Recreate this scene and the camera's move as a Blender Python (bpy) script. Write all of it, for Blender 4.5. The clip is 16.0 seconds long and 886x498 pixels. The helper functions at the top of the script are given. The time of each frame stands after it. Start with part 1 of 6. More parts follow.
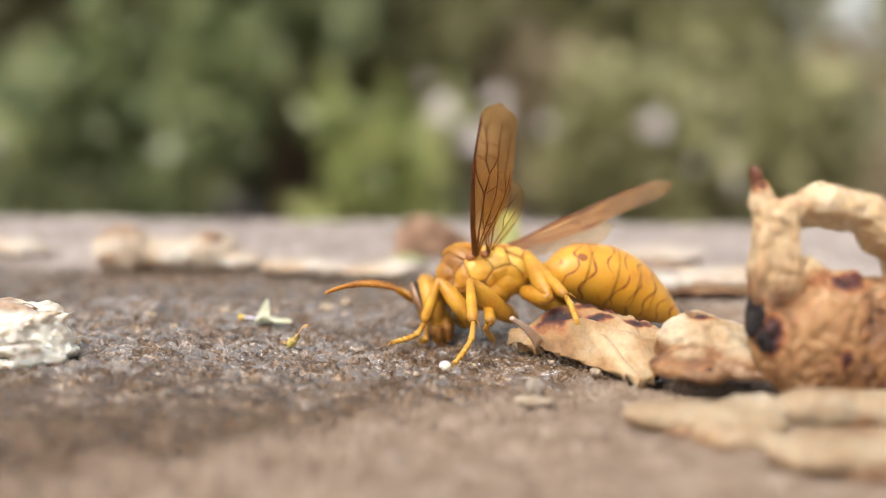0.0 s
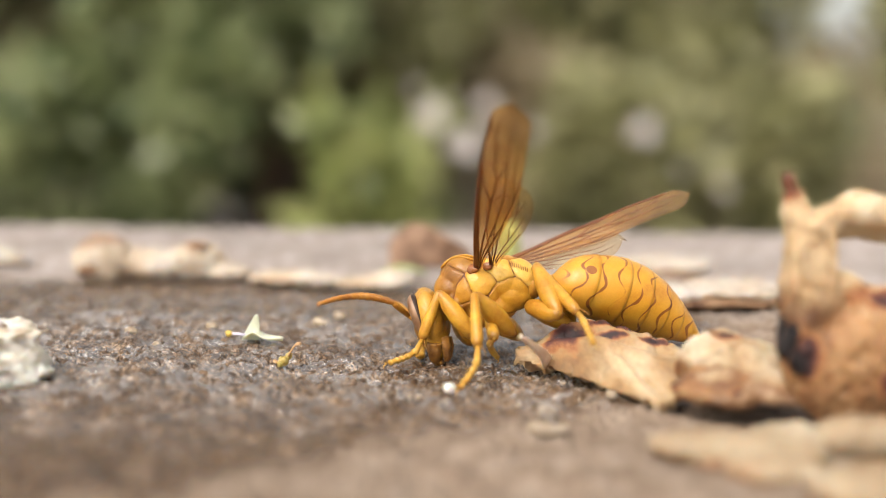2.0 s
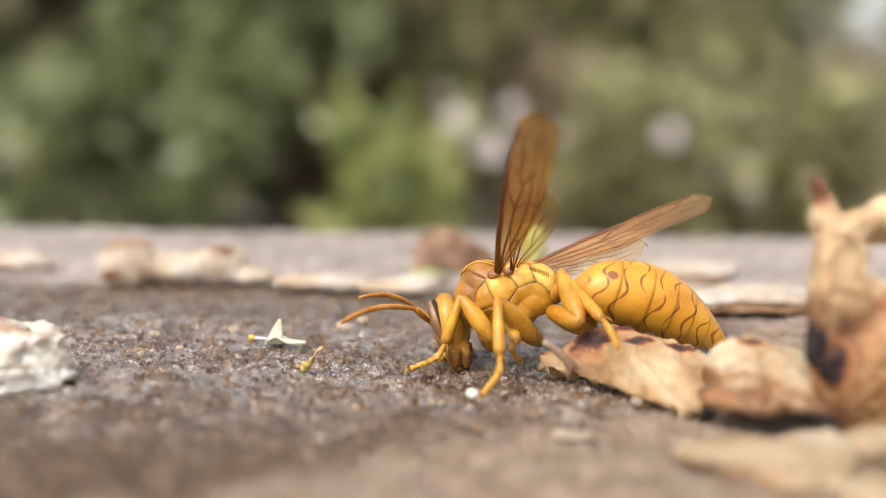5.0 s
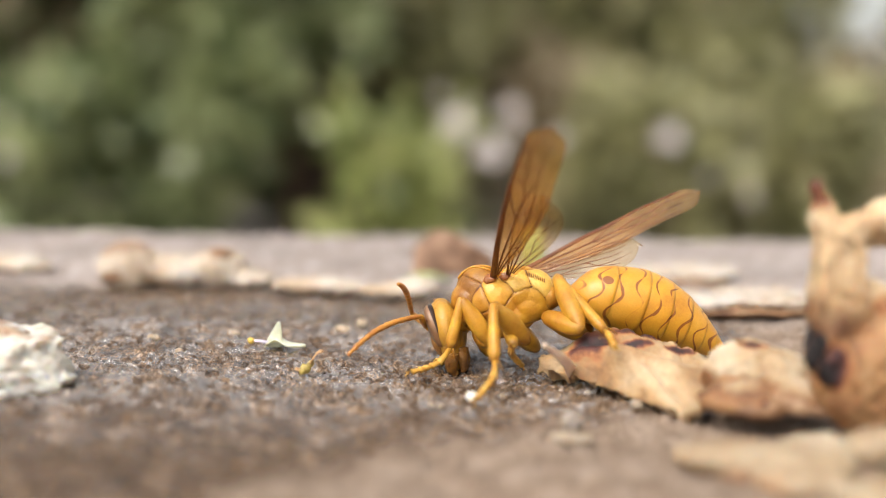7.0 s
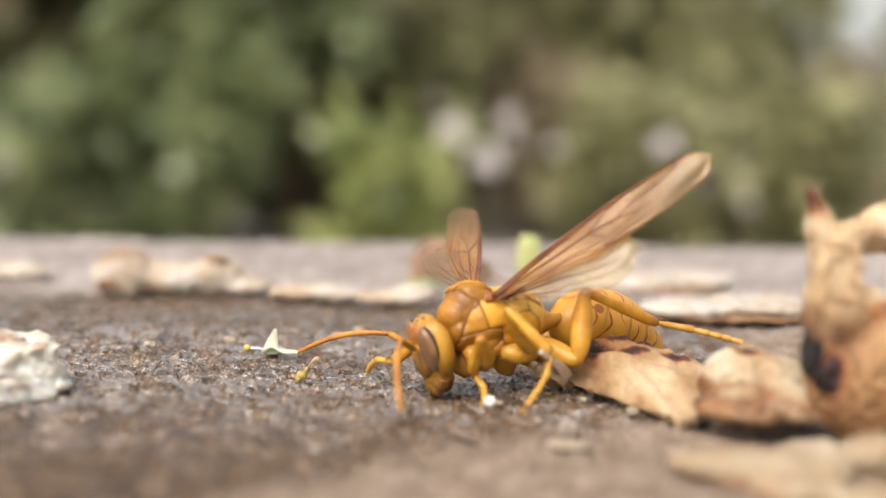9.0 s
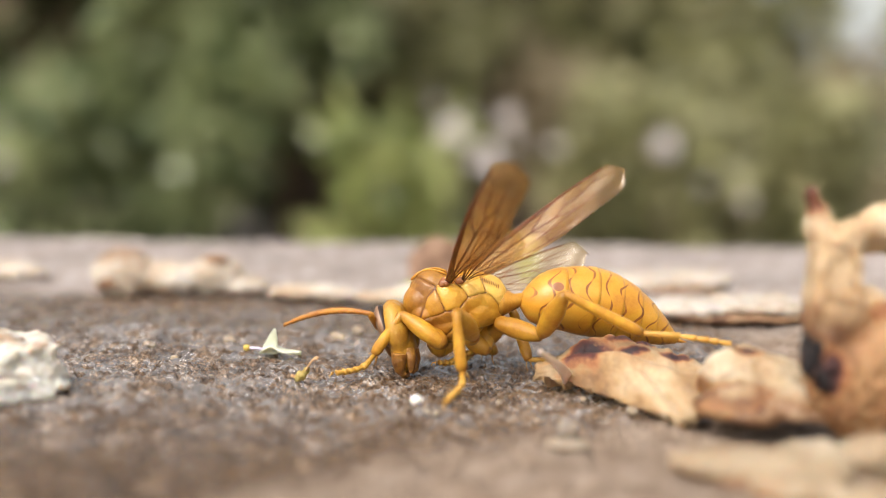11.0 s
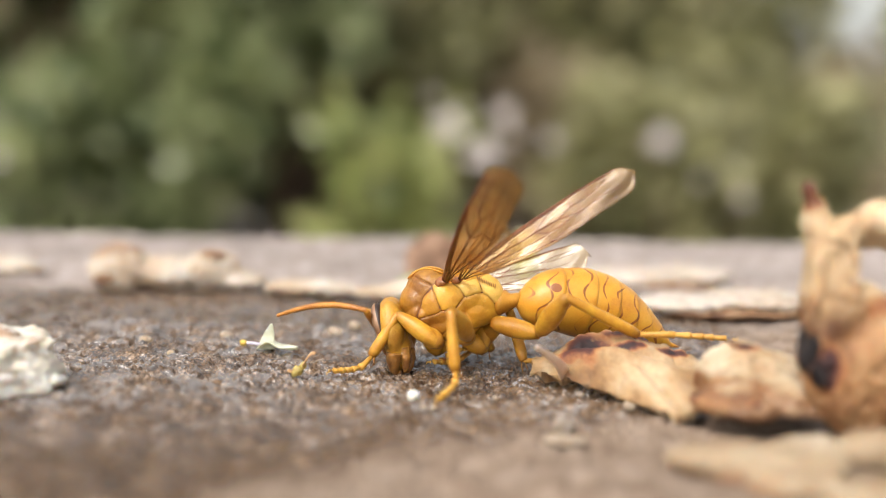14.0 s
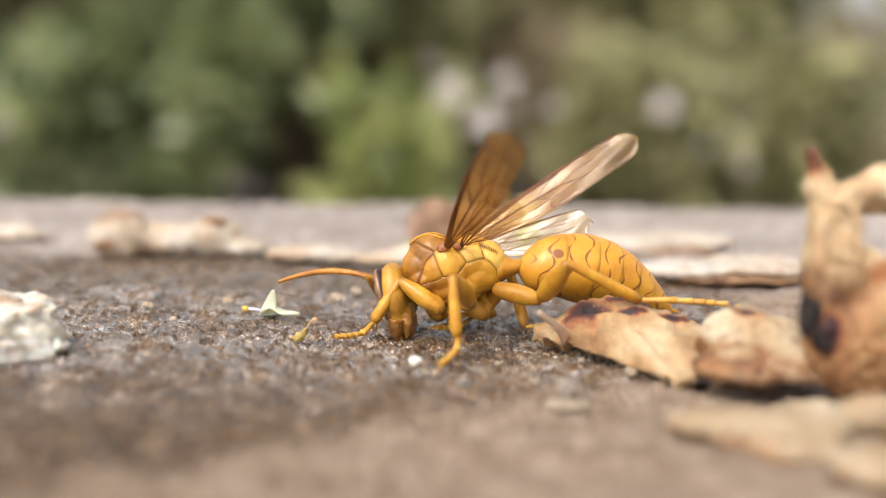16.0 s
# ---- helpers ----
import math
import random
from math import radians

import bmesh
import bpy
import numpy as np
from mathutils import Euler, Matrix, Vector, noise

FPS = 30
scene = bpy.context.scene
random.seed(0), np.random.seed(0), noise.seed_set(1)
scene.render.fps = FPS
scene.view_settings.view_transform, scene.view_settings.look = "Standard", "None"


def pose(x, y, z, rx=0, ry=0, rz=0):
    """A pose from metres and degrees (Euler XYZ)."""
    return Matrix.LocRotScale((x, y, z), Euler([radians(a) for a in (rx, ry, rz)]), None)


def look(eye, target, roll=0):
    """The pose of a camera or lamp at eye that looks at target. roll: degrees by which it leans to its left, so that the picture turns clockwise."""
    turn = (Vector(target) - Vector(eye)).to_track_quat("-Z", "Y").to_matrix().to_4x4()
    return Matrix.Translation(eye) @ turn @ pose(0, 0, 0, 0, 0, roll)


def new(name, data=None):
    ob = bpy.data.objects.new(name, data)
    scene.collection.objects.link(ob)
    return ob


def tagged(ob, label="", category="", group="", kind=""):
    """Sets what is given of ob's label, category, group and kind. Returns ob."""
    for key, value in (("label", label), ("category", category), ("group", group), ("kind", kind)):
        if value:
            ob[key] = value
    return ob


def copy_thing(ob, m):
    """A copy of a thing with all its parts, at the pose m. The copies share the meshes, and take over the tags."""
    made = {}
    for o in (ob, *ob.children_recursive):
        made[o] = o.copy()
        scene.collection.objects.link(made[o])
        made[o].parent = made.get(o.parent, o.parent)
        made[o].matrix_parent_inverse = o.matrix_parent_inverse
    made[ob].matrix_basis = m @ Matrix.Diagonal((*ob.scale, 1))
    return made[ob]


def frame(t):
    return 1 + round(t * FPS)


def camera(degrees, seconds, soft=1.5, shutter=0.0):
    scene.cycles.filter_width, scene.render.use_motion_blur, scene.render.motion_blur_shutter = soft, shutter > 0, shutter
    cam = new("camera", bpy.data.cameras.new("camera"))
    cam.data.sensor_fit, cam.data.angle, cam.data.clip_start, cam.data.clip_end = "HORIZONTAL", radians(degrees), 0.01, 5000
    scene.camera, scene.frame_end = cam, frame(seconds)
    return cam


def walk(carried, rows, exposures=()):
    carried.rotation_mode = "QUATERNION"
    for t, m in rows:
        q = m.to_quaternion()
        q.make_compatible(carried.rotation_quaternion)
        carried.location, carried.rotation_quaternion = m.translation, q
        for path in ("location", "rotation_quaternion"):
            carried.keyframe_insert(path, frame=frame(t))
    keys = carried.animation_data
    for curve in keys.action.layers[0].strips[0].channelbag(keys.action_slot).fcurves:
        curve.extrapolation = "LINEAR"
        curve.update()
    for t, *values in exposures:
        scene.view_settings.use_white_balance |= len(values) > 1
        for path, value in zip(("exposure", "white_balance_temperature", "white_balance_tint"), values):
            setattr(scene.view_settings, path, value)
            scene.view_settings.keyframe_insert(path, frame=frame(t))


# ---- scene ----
MM = 0.001

# ---- camera ----
cam = camera(42.8, 16.0, soft=0.6)
cam.data.dof.use_dof = True
cam.data.dof.focus_distance = 0.0858
cam.data.dof.aperture_fstop = 15.5
cam.data.dof.aperture_blades = 0


def eye(x, y, z, yaw, pitch, roll):
    """A camera pose from millimetres and degrees: yaw to the left of +y, pitch up, roll as look()."""
    a, b = radians(yaw), radians(pitch)
    e = Vector((x, y, z)) * MM
    ahead = Vector((-math.sin(a) * math.cos(b), math.cos(a) * math.cos(b), math.sin(b)))
    return look(e, e + ahead, roll)


PATH = [
    (0, 0.88, -84.68, 19.73, -0.41, -7.63, 0.98),
    (0.3, 0.15, -83.92, 20.11, -1.01, -7.75, 1.04),
    (0.5, -0.34, -83.41, 20.36, -1.41, -7.41, 1.09),
    (1, -1.40, -82.62, 19.69, -1.71, -7.32, 1.09),
    (1.5, -0.57, -80.35, 19.49, -1.43, -7.27, 1.07),
    (2, -0.14, -78.64, 19.38, -1.01, -7.32, 1.08),
    (2.5, -0.03, -78.03, 19.36, -0.51, -7.36, 1.09),
    (3, -0.02, -77.98, 19.35, -0.23, -7.31, 1.09),
    (3.5, 0.00, -78.00, 19.36, 0.00, -7.27, 1.08),
    (4, -0.03, -78.04, 19.37, 0.19, -7.23, 1.05),
    (6.5, -0.00, -78.07, 19.31, 0.31, -7.06, 1.06),
    (7, 0.01, -78.05, 19.35, 0.27, -7.00, 1.04),
    (7.5, 0.03, -78.05, 19.31, 0.24, -6.79, 1.03),
    (8, 0.01, -78.04, 19.35, 0.19, -6.74, 1.05),
    (8.5, 0.00, -78.13, 19.34, 0.13, -6.63, 1.04),
    (9, 0.01, -78.07, 19.32, 0.10, -6.62, 1.06),
    (11.5, 0.01, -78.04, 19.30, 0.06, -6.62, 1.05),
    (12, -0.01, -78.08, 19.32, 0.09, -6.62, 1.07),
    (12.1, 0.00, -77.98, 19.29, -0.39, -6.75, 1.01),
    (12.5, 0.00, -77.98, 19.29, -0.24, -6.75, 1.01),
    (13, -0.01, -78.10, 19.33, -0.18, -6.76, 1.08),
    (13.5, -0.01, -78.01, 19.27, -0.11, -6.71, 1.06),
    (14, -0.03, -77.97, 19.29, -0.12, -6.86, 1.14),
    (14.1, -0.03, -77.92, 19.26, -0.13, -7.18, 1.09),
    (14.2, -0.03, -77.86, 19.24, -0.13, -7.54, 1.03),
    (14.3, -0.03, -77.79, 19.20, -0.13, -8.02, 0.95),
    (14.4, -0.03, -77.73, 19.17, -0.13, -8.39, 0.89),
    (14.5, -0.03, -77.71, 19.16, -0.13, -8.52, 0.86),
    (15, -0.04, -77.87, 19.18, -0.10, -8.51, 0.95),
    (15.5, -0.01, -77.85, 19.21, -0.06, -8.53, 1.01),
    (16, -0.02, -77.86, 19.20, -0.06, -8.54, 1.08),
]
TINT = [(0.0, 0.9, 6500, 10), (0.3, 0.9, 6900, 8), (0.7, 0.9, 7150, 6), (1.5, 0.9, 7250, 5.5), (2.0, 0.9, 6650, 9), (2.5, 0.9, 6500, 10), (16.0, 0.9, 6500, 10)]
walk(cam, [(t, eye(*row)) for t, *row in PATH], TINT)

# ---- light ----
world = bpy.data.worlds.new("overcast_sky")
scene.world = world
world.use_nodes = True
wn = world.node_tree
for n in list(wn.nodes):
    wn.nodes.remove(n)
sky = wn.nodes.new("ShaderNodeTexSky")
sky.sky_type = "NISHITA"
sky.sun_disc = False
sky.sun_elevation = radians(52)
sky.sun_rotation = radians(215)
sky.air_density, sky.dust_density, sky.ozone_density = 1.4, 5.0, 0.6
pale = wn.nodes.new("ShaderNodeHueSaturation")
pale.inputs["Saturation"].default_value = 0.22
bg = wn.nodes.new("ShaderNodeBackground")
bg.inputs["Strength"].default_value = 0.15
out = wn.nodes.new("ShaderNodeOutputWorld")
wn.links.new(sky.outputs[0], pale.inputs["Color"])
wn.links.new(pale.outputs[0], bg.inputs["Color"])
wn.links.new(bg.outputs[0], out.inputs["Surface"])

sun = new("sun", bpy.data.lights.new("sun", "SUN"))
sun.data.energy = 1.2
sun.data.angle = radians(24)
sun.data.color = (1.0, 0.95, 0.88)
sun.matrix_world = look((-0.6, -0.85, 1.35), (0, 0, 0))

# ---- noise and mesh helpers ----
def hash3(ix, iy, iz, seed):
    h = (ix * 374761393 + iy * 668265263 + iz * 2147483647 + seed * 974711) & 0xFFFFFFFF
    h = ((h ^ (h >> 13)) * 1274126177) & 0xFFFFFFFF
    return ((h ^ (h >> 16)) & 0xFFFF) / 65535.0


def vnoise(p, seed=0):
    """Value noise, 0 to 1, at an array of points."""
    i = np.floor(p).astype(np.int64)
    f = p - i
    f = f * f * (3 - 2 * f)
    tot = 0
    for dx in (0, 1):
        for dy in (0, 1):
            for dz in (0, 1):
                w = (f[:, 0] if dx else 1 - f[:, 0]) * (f[:, 1] if dy else 1 - f[:, 1]) * (f[:, 2] if dz else 1 - f[:, 2])
                tot = tot + w * hash3(i[:, 0] + dx, i[:, 1] + dy, i[:, 2] + dz, seed)
    return tot


def fbm(p, octaves=4, seed=0, gain=0.5):
    tot, amp, norm = 0, 1.0, 0.0
    for k in range(octaves):
        tot = tot + amp * vnoise(p * 2**k, seed + 17 * k)
        norm += amp
        amp *= gain
    return tot / norm - 0.5


def grains(x, y, cell, seed):
    """Domed grains of about the given size: height 0 to 1 at each point."""
    i, j = np.floor(x / cell).astype(np.int64), np.floor(y / cell).astype(np.int64)
    best, rnd = np.full(x.shape, 9.0), np.zeros(x.shape)
    zero = np.zeros_like(i)
    for dx in (-1, 0, 1):
        for dy in (-1, 0, 1):
            a, b = i + dx, j + dy
            px = (a + 0.15 + 0.7 * hash3(a, b, zero, seed)) * cell
            py = (b + 0.15 + 0.7 * hash3(a, b, zero + 1, seed)) * cell
            d = np.hypot(x - px, y - py) / cell
            near = d < best
            rnd = np.where(near, hash3(a, b, zero + 2, seed), rnd)
            best = np.minimum(best, d)
    return np.clip(1 - (best / 0.75) ** 2, 0, 1) * (0.25 + 0.75 * rnd)


def part(name, bm, material, parent=None, label="", smooth=True):
    """Links a bmesh (or a mesh) as one mesh object, under a thing or a part."""
    if isinstance(bm, bmesh.types.BMesh):
        me = bpy.data.meshes.new(name)
        bm.to_mesh(me)
        bm.free()
    else:
        me = bm
    if smooth:
        me.polygons.foreach_set("use_smooth", [True] * len(me.polygons))
    me.materials.clear()
    me.materials.append(material)
    ob = new(name, me)
    if parent:
        ob.parent = parent
    if label:
        tagged(ob, label)
    return ob


def from_arrays(name, verts, faces):
    me = bpy.data.meshes.new(name)
    me.from_pydata([tuple(v) for v in verts], [], [tuple(f) for f in faces])
    me.update()
    return me


def empty(name, m=None):
    ob = new(name)
    ob.empty_display_size = 0.002
    if m is not None:
        ob.matrix_world = m
    return ob


def blob(bm, at, size, turn=(0, 0, 0), sub=3):
    """An ellipsoid, in millimetres, added to a bmesh."""
    m = pose(at[0], at[1], at[2], *turn) @ Matrix.Diagonal((size[0], size[1], size[2], 1))
    bmesh.ops.create_icosphere(bm, subdivisions=sub, radius=1.0, matrix=m)


def tube_to(bm, path, radii, seg=12, flat=1.0):
    """A closed tube through points (millimetres) with a radius at each."""
    pts = [Vector(p) for p in path]
    rings = []
    side = None
    for i, p in enumerate(pts):
        d = (pts[min(i + 1, len(pts) - 1)] - pts[max(i - 1, 0)]).normalized()
        if side is None:
            side = d.cross(Vector((0.13, 0.2, 1))).normalized()
        side = (side - d * side.dot(d)).normalized()
        up = d.cross(side)
        r = radii[i]
        rings.append([bm.verts.new(p + (side * math.cos(a) * flat + up * math.sin(a)) * r)
                      for a in (2 * math.pi * k / seg for k in range(seg))])
    for a, b in zip(rings, rings[1:]):
        for k in range(seg):
            bm.faces.new((a[k], a[(k + 1) % seg], b[(k + 1) % seg], b[k]))
    bm.faces.new(rings[0][::-1])
    bm.faces.new(rings[-1])


def organic(name, bm, voxel, rough, grain, seed, crisp=0.0):
    """One skin round all that the bmesh holds (millimetres), made uneven; returns a mesh in metres."""
    bmesh.ops.recalc_face_normals(bm, faces=bm.faces)
    me = bpy.data.meshes.new(name + "_raw")
    bm.to_mesh(me)
    bm.free()
    ob = bpy.data.objects.new(name + "_raw", me)
    scene.collection.objects.link(ob)
    mod = ob.modifiers.new("skin", "REMESH")
    mod.mode, mod.voxel_size = "VOXEL", voxel
    sm = ob.modifiers.new("soft", "SMOOTH")
    sm.iterations, sm.factor = 4, 0.5
    done = bpy.data.meshes.new_from_object(ob.evaluated_get(bpy.context.evaluated_depsgraph_get()))
    bpy.data.objects.remove(ob)
    bpy.data.meshes.remove(me)
    n = len(done.vertices)
    co, no = np.empty(n * 3, np.float32), np.empty(n * 3, np.float32)
    done.vertices.foreach_get("co", co)
    done.vertices.foreach_get("normal", no)
    co, no = co.reshape(-1, 3).astype(float), no.reshape(-1, 3)
    d = rough * 2 * fbm(co * 0.45, 3, seed) + grain * 2 * fbm(co * 2.2, 3, seed + 5)
    d = d - 2.2 * grain * np.clip((fbm(co * 3.6, 2, seed + 3) - 0.06) * 7, 0, 1)
    if crisp:
        d = d - crisp * np.clip(fbm(co * 1.1, 2, seed + 9) * 4, 0, 1)
    co = (co + no * d[:, None]) * MM
    done.vertices.foreach_set("co", co.astype(np.float32).ravel())
    done.name = name
    done.update()
    return done


# ---- materials ----
def material(name):
    m = bpy.data.materials.new(name)
    m.use_nodes = True
    nt = m.node_tree
    bsdf = nt.nodes["Principled BSDF"]
    return m, nt, bsdf


def coords(nt, scale=1000.0, kind="Object"):
    tc = nt.nodes.new("ShaderNodeTexCoord")
    mp = nt.nodes.new("ShaderNodeMapping")
    mp.inputs["Scale"].default_value = (scale, scale, scale)
    nt.links.new(tc.outputs[kind], mp.inputs[0])
    return mp.outputs[0]


def noise_node(nt, vec, scale, detail=4.0, rough=0.55, distortion=0.0):
    n = nt.nodes.new("ShaderNodeTexNoise")
    n.inputs["Scale"].default_value, n.inputs["Detail"].default_value = scale, detail
    n.inputs["Roughness"].default_value, n.inputs["Distortion"].default_value = rough, distortion
    nt.links.new(vec, n.inputs["Vector"])
    return n.outputs["Fac"]


def ramp(nt, fac, stops):
    r = nt.nodes.new("ShaderNodeValToRGB")
    el = r.color_ramp.elements
    while len(el) < len(stops):
        el.new(0.5)
    for e, (p, c) in zip(el, stops):
        e.position = p
        e.color = (*c, 1) if not isinstance(c, (int, float)) else (c, c, c, 1)
    nt.links.new(fac, r.inputs[0])
    return r.outputs[0]


def mix(nt, fac, a, b, mode="MIX"):
    m = nt.nodes.new("ShaderNodeMix")
    m.data_type, m.blend_type = "RGBA", mode
    for sock, v in ((m.inputs[0], fac), (m.inputs[6], a), (m.inputs[7], b)):
        if isinstance(v, (int, float)):
            sock.default_value = v
        elif isinstance(v, tuple):
            sock.default_value = (*v, 1)
        else:
            nt.links.new(v, sock)
    return m.outputs[2]


def calc(nt, op, a, b=0.0, c=0.0):
    m = nt.nodes.new("ShaderNodeMath")
    m.operation = op
    for sock, v in zip(m.inputs, (a, b, c)):
        if isinstance(v, (int, float)):
            sock.default_value = v
        else:
            nt.links.new(v, sock)
    return m.outputs[0]


def bump(nt, bsdf, height, strength, distance):
    b = nt.nodes.new("ShaderNodeBump")
    b.inputs["Strength"].default_value, b.inputs["Distance"].default_value = strength, distance
    nt.links.new(height, b.inputs["Height"])
    nt.links.new(b.outputs[0], bsdf.inputs["Normal"])
    nt.links.new(b.outputs[0], bsdf.inputs["Coat Normal"])


def axis(nt, vec):
    s = nt.nodes.new("ShaderNodeSeparateXYZ")
    nt.links.new(vec, s.inputs[0])
    return s.outputs


def concrete_material():
    """Weathered concrete, soaked brown in one wide stain, dry and pale elsewhere."""
    m, nt, b = material("stained_concrete")
    v = coords(nt)
    x, y, z = axis(nt, v)
    wob = noise_node(nt, v, 0.09, 5, 0.6)
    wob2 = noise_node(nt, v, 0.45, 4, 0.6)
    shift = calc(nt, "ADD", calc(nt, "MULTIPLY", calc(nt, "SUBTRACT", wob, 0.5), 15.0), calc(nt, "MULTIPLY", calc(nt, "SUBTRACT", wob2, 0.5), 9.0))
    # the stain: bounded behind, on the crust's side and slantwise in front
    front = calc(nt, "SUBTRACT", y, calc(nt, "MAXIMUM", -40.0, calc(nt, "MINIMUM", -4.0, calc(nt, "ADD", -21.0, calc(nt, "MULTIPLY", calc(nt, "ADD", x, 8.0), 0.75)))))
    behind = calc(nt, "SUBTRACT", 42.0, y)
    aside = calc(nt, "MULTIPLY", calc(nt, "SUBTRACT", 26.0, x), 0.8)
    inside = calc(nt, "ADD", calc(nt, "MINIMUM", calc(nt, "MINIMUM", front, behind), aside), shift)
    wet = ramp(nt, calc(nt, "ADD", calc(nt, "DIVIDE", inside, 14.0), 0.5), [(0.36, 0.0), (0.64, 1.0)])
    fine = noise_node(nt, v, 3.2, 6, 0.7)
    mid = noise_node(nt, v, 0.45, 5, 0.6)
    vor = nt.nodes.new("ShaderNodeTexVoronoi")
    vor.inputs["Scale"].default_value = 3.4
    nt.links.new(v, vor.inputs["Vector"])
    # rear: dusty, and lightened for the sky's sheen in its colour; tan in front
    rear = ramp(nt, calc(nt, "DIVIDE", calc(nt, "ADD", y, calc(nt, "MULTIPLY", shift, 0.5)), 80.0), [(0.15, 0.0), (0.6, 1.0)])
    tan_c = ramp(nt, mid, [(0.3, (0.15, 0.094, 0.057)), (0.5, (0.235, 0.165, 0.113)), (0.72, (0.33, 0.255, 0.195))])
    dust_sheen_c = ramp(nt, mid, [(0.3, (0.21, 0.155, 0.125)), (0.5, (0.30, 0.245, 0.215)), (0.7, (0.43, 0.375, 0.345))])
    dust_sheen_c = mix(nt, 0.8, dust_sheen_c, ramp(nt, noise_node(nt, v, 0.11, 5, 0.65), [(0.38, 0.72), (0.62, 1.25)]), "MULTIPLY")
    dry_c = mix(nt, rear, tan_c, dust_sheen_c)
    dry_c = mix(nt, 0.45, dry_c, ramp(nt, fine, [(0.3, 0.45), (0.65, 1.05)]), "MULTIPLY")
    wet_c = ramp(nt, mid, [(0.3, (0.050, 0.025, 0.010)), (0.5, (0.120, 0.066, 0.030)), (0.7, (0.225, 0.142, 0.080))])
    # hollows of the fine relief blackened: crevice shade put into the colour
    wet_c = mix(nt, 0.9, wet_c, ramp(nt, fine, [(0.36, 0.15), (0.60, 1.30)]), "MULTIPLY")
    grain = nt.nodes.new("ShaderNodeTexVoronoi")
    grain.inputs["Scale"].default_value = 4.2
    nt.links.new(v, grain.inputs["Vector"])
    wet_c = mix(nt, 0.5, wet_c, ramp(nt, axis(nt, grain.outputs["Color"])[0], [(0.1, 0.45), (0.7, 1.0), (0.97, 1.4)]), "MULTIPLY")
    col = mix(nt, wet, dry_c, wet_c)
    nt.links.new(col, b.inputs["Base Color"])
    film = ramp(nt, noise_node(nt, v, 0.4, 4, 0.6), [(0.40, 0.32), (0.56, 0.07)])
    rough = mix(nt, wet, (0.85, 0.85, 0.85), film)
    nt.links.new(rough, b.inputs["Roughness"])
    b.inputs["Specular IOR Level"].default_value = 0.5
    b.inputs["Coat Roughness"].default_value = 0.03
    pools = ramp(nt, noise_node(nt, v, 0.16, 4, 0.6), [(0.38, 0.35), (0.54, 1.0)])
    # the film of water dries up towards the front
    pools = calc(nt, "MULTIPLY", pools, ramp(nt, calc(nt, "DIVIDE", calc(nt, "ADD", calc(nt, "ADD", y, 24.0), shift), 24.0), [(0.2, 0.08), (0.8, 1.0)]))
    nt.links.new(calc(nt, "MULTIPLY", calc(nt, "MULTIPLY", wet, ramp(nt, noise_node(nt, v, 0.8, 5, 0.65), [(0.44, 0.0), (0.50, 1.0)])), pools), b.inputs["Coat Weight"])
    b.inputs["Coat IOR"].default_value = 2.3
    h = calc(nt, "ADD", calc(nt, "MULTIPLY", fine, 0.7), calc(nt, "MULTIPLY", vor.outputs["Distance"], 0.6))
    bump(nt, b, h, 1.0, 0.00020)
    return m


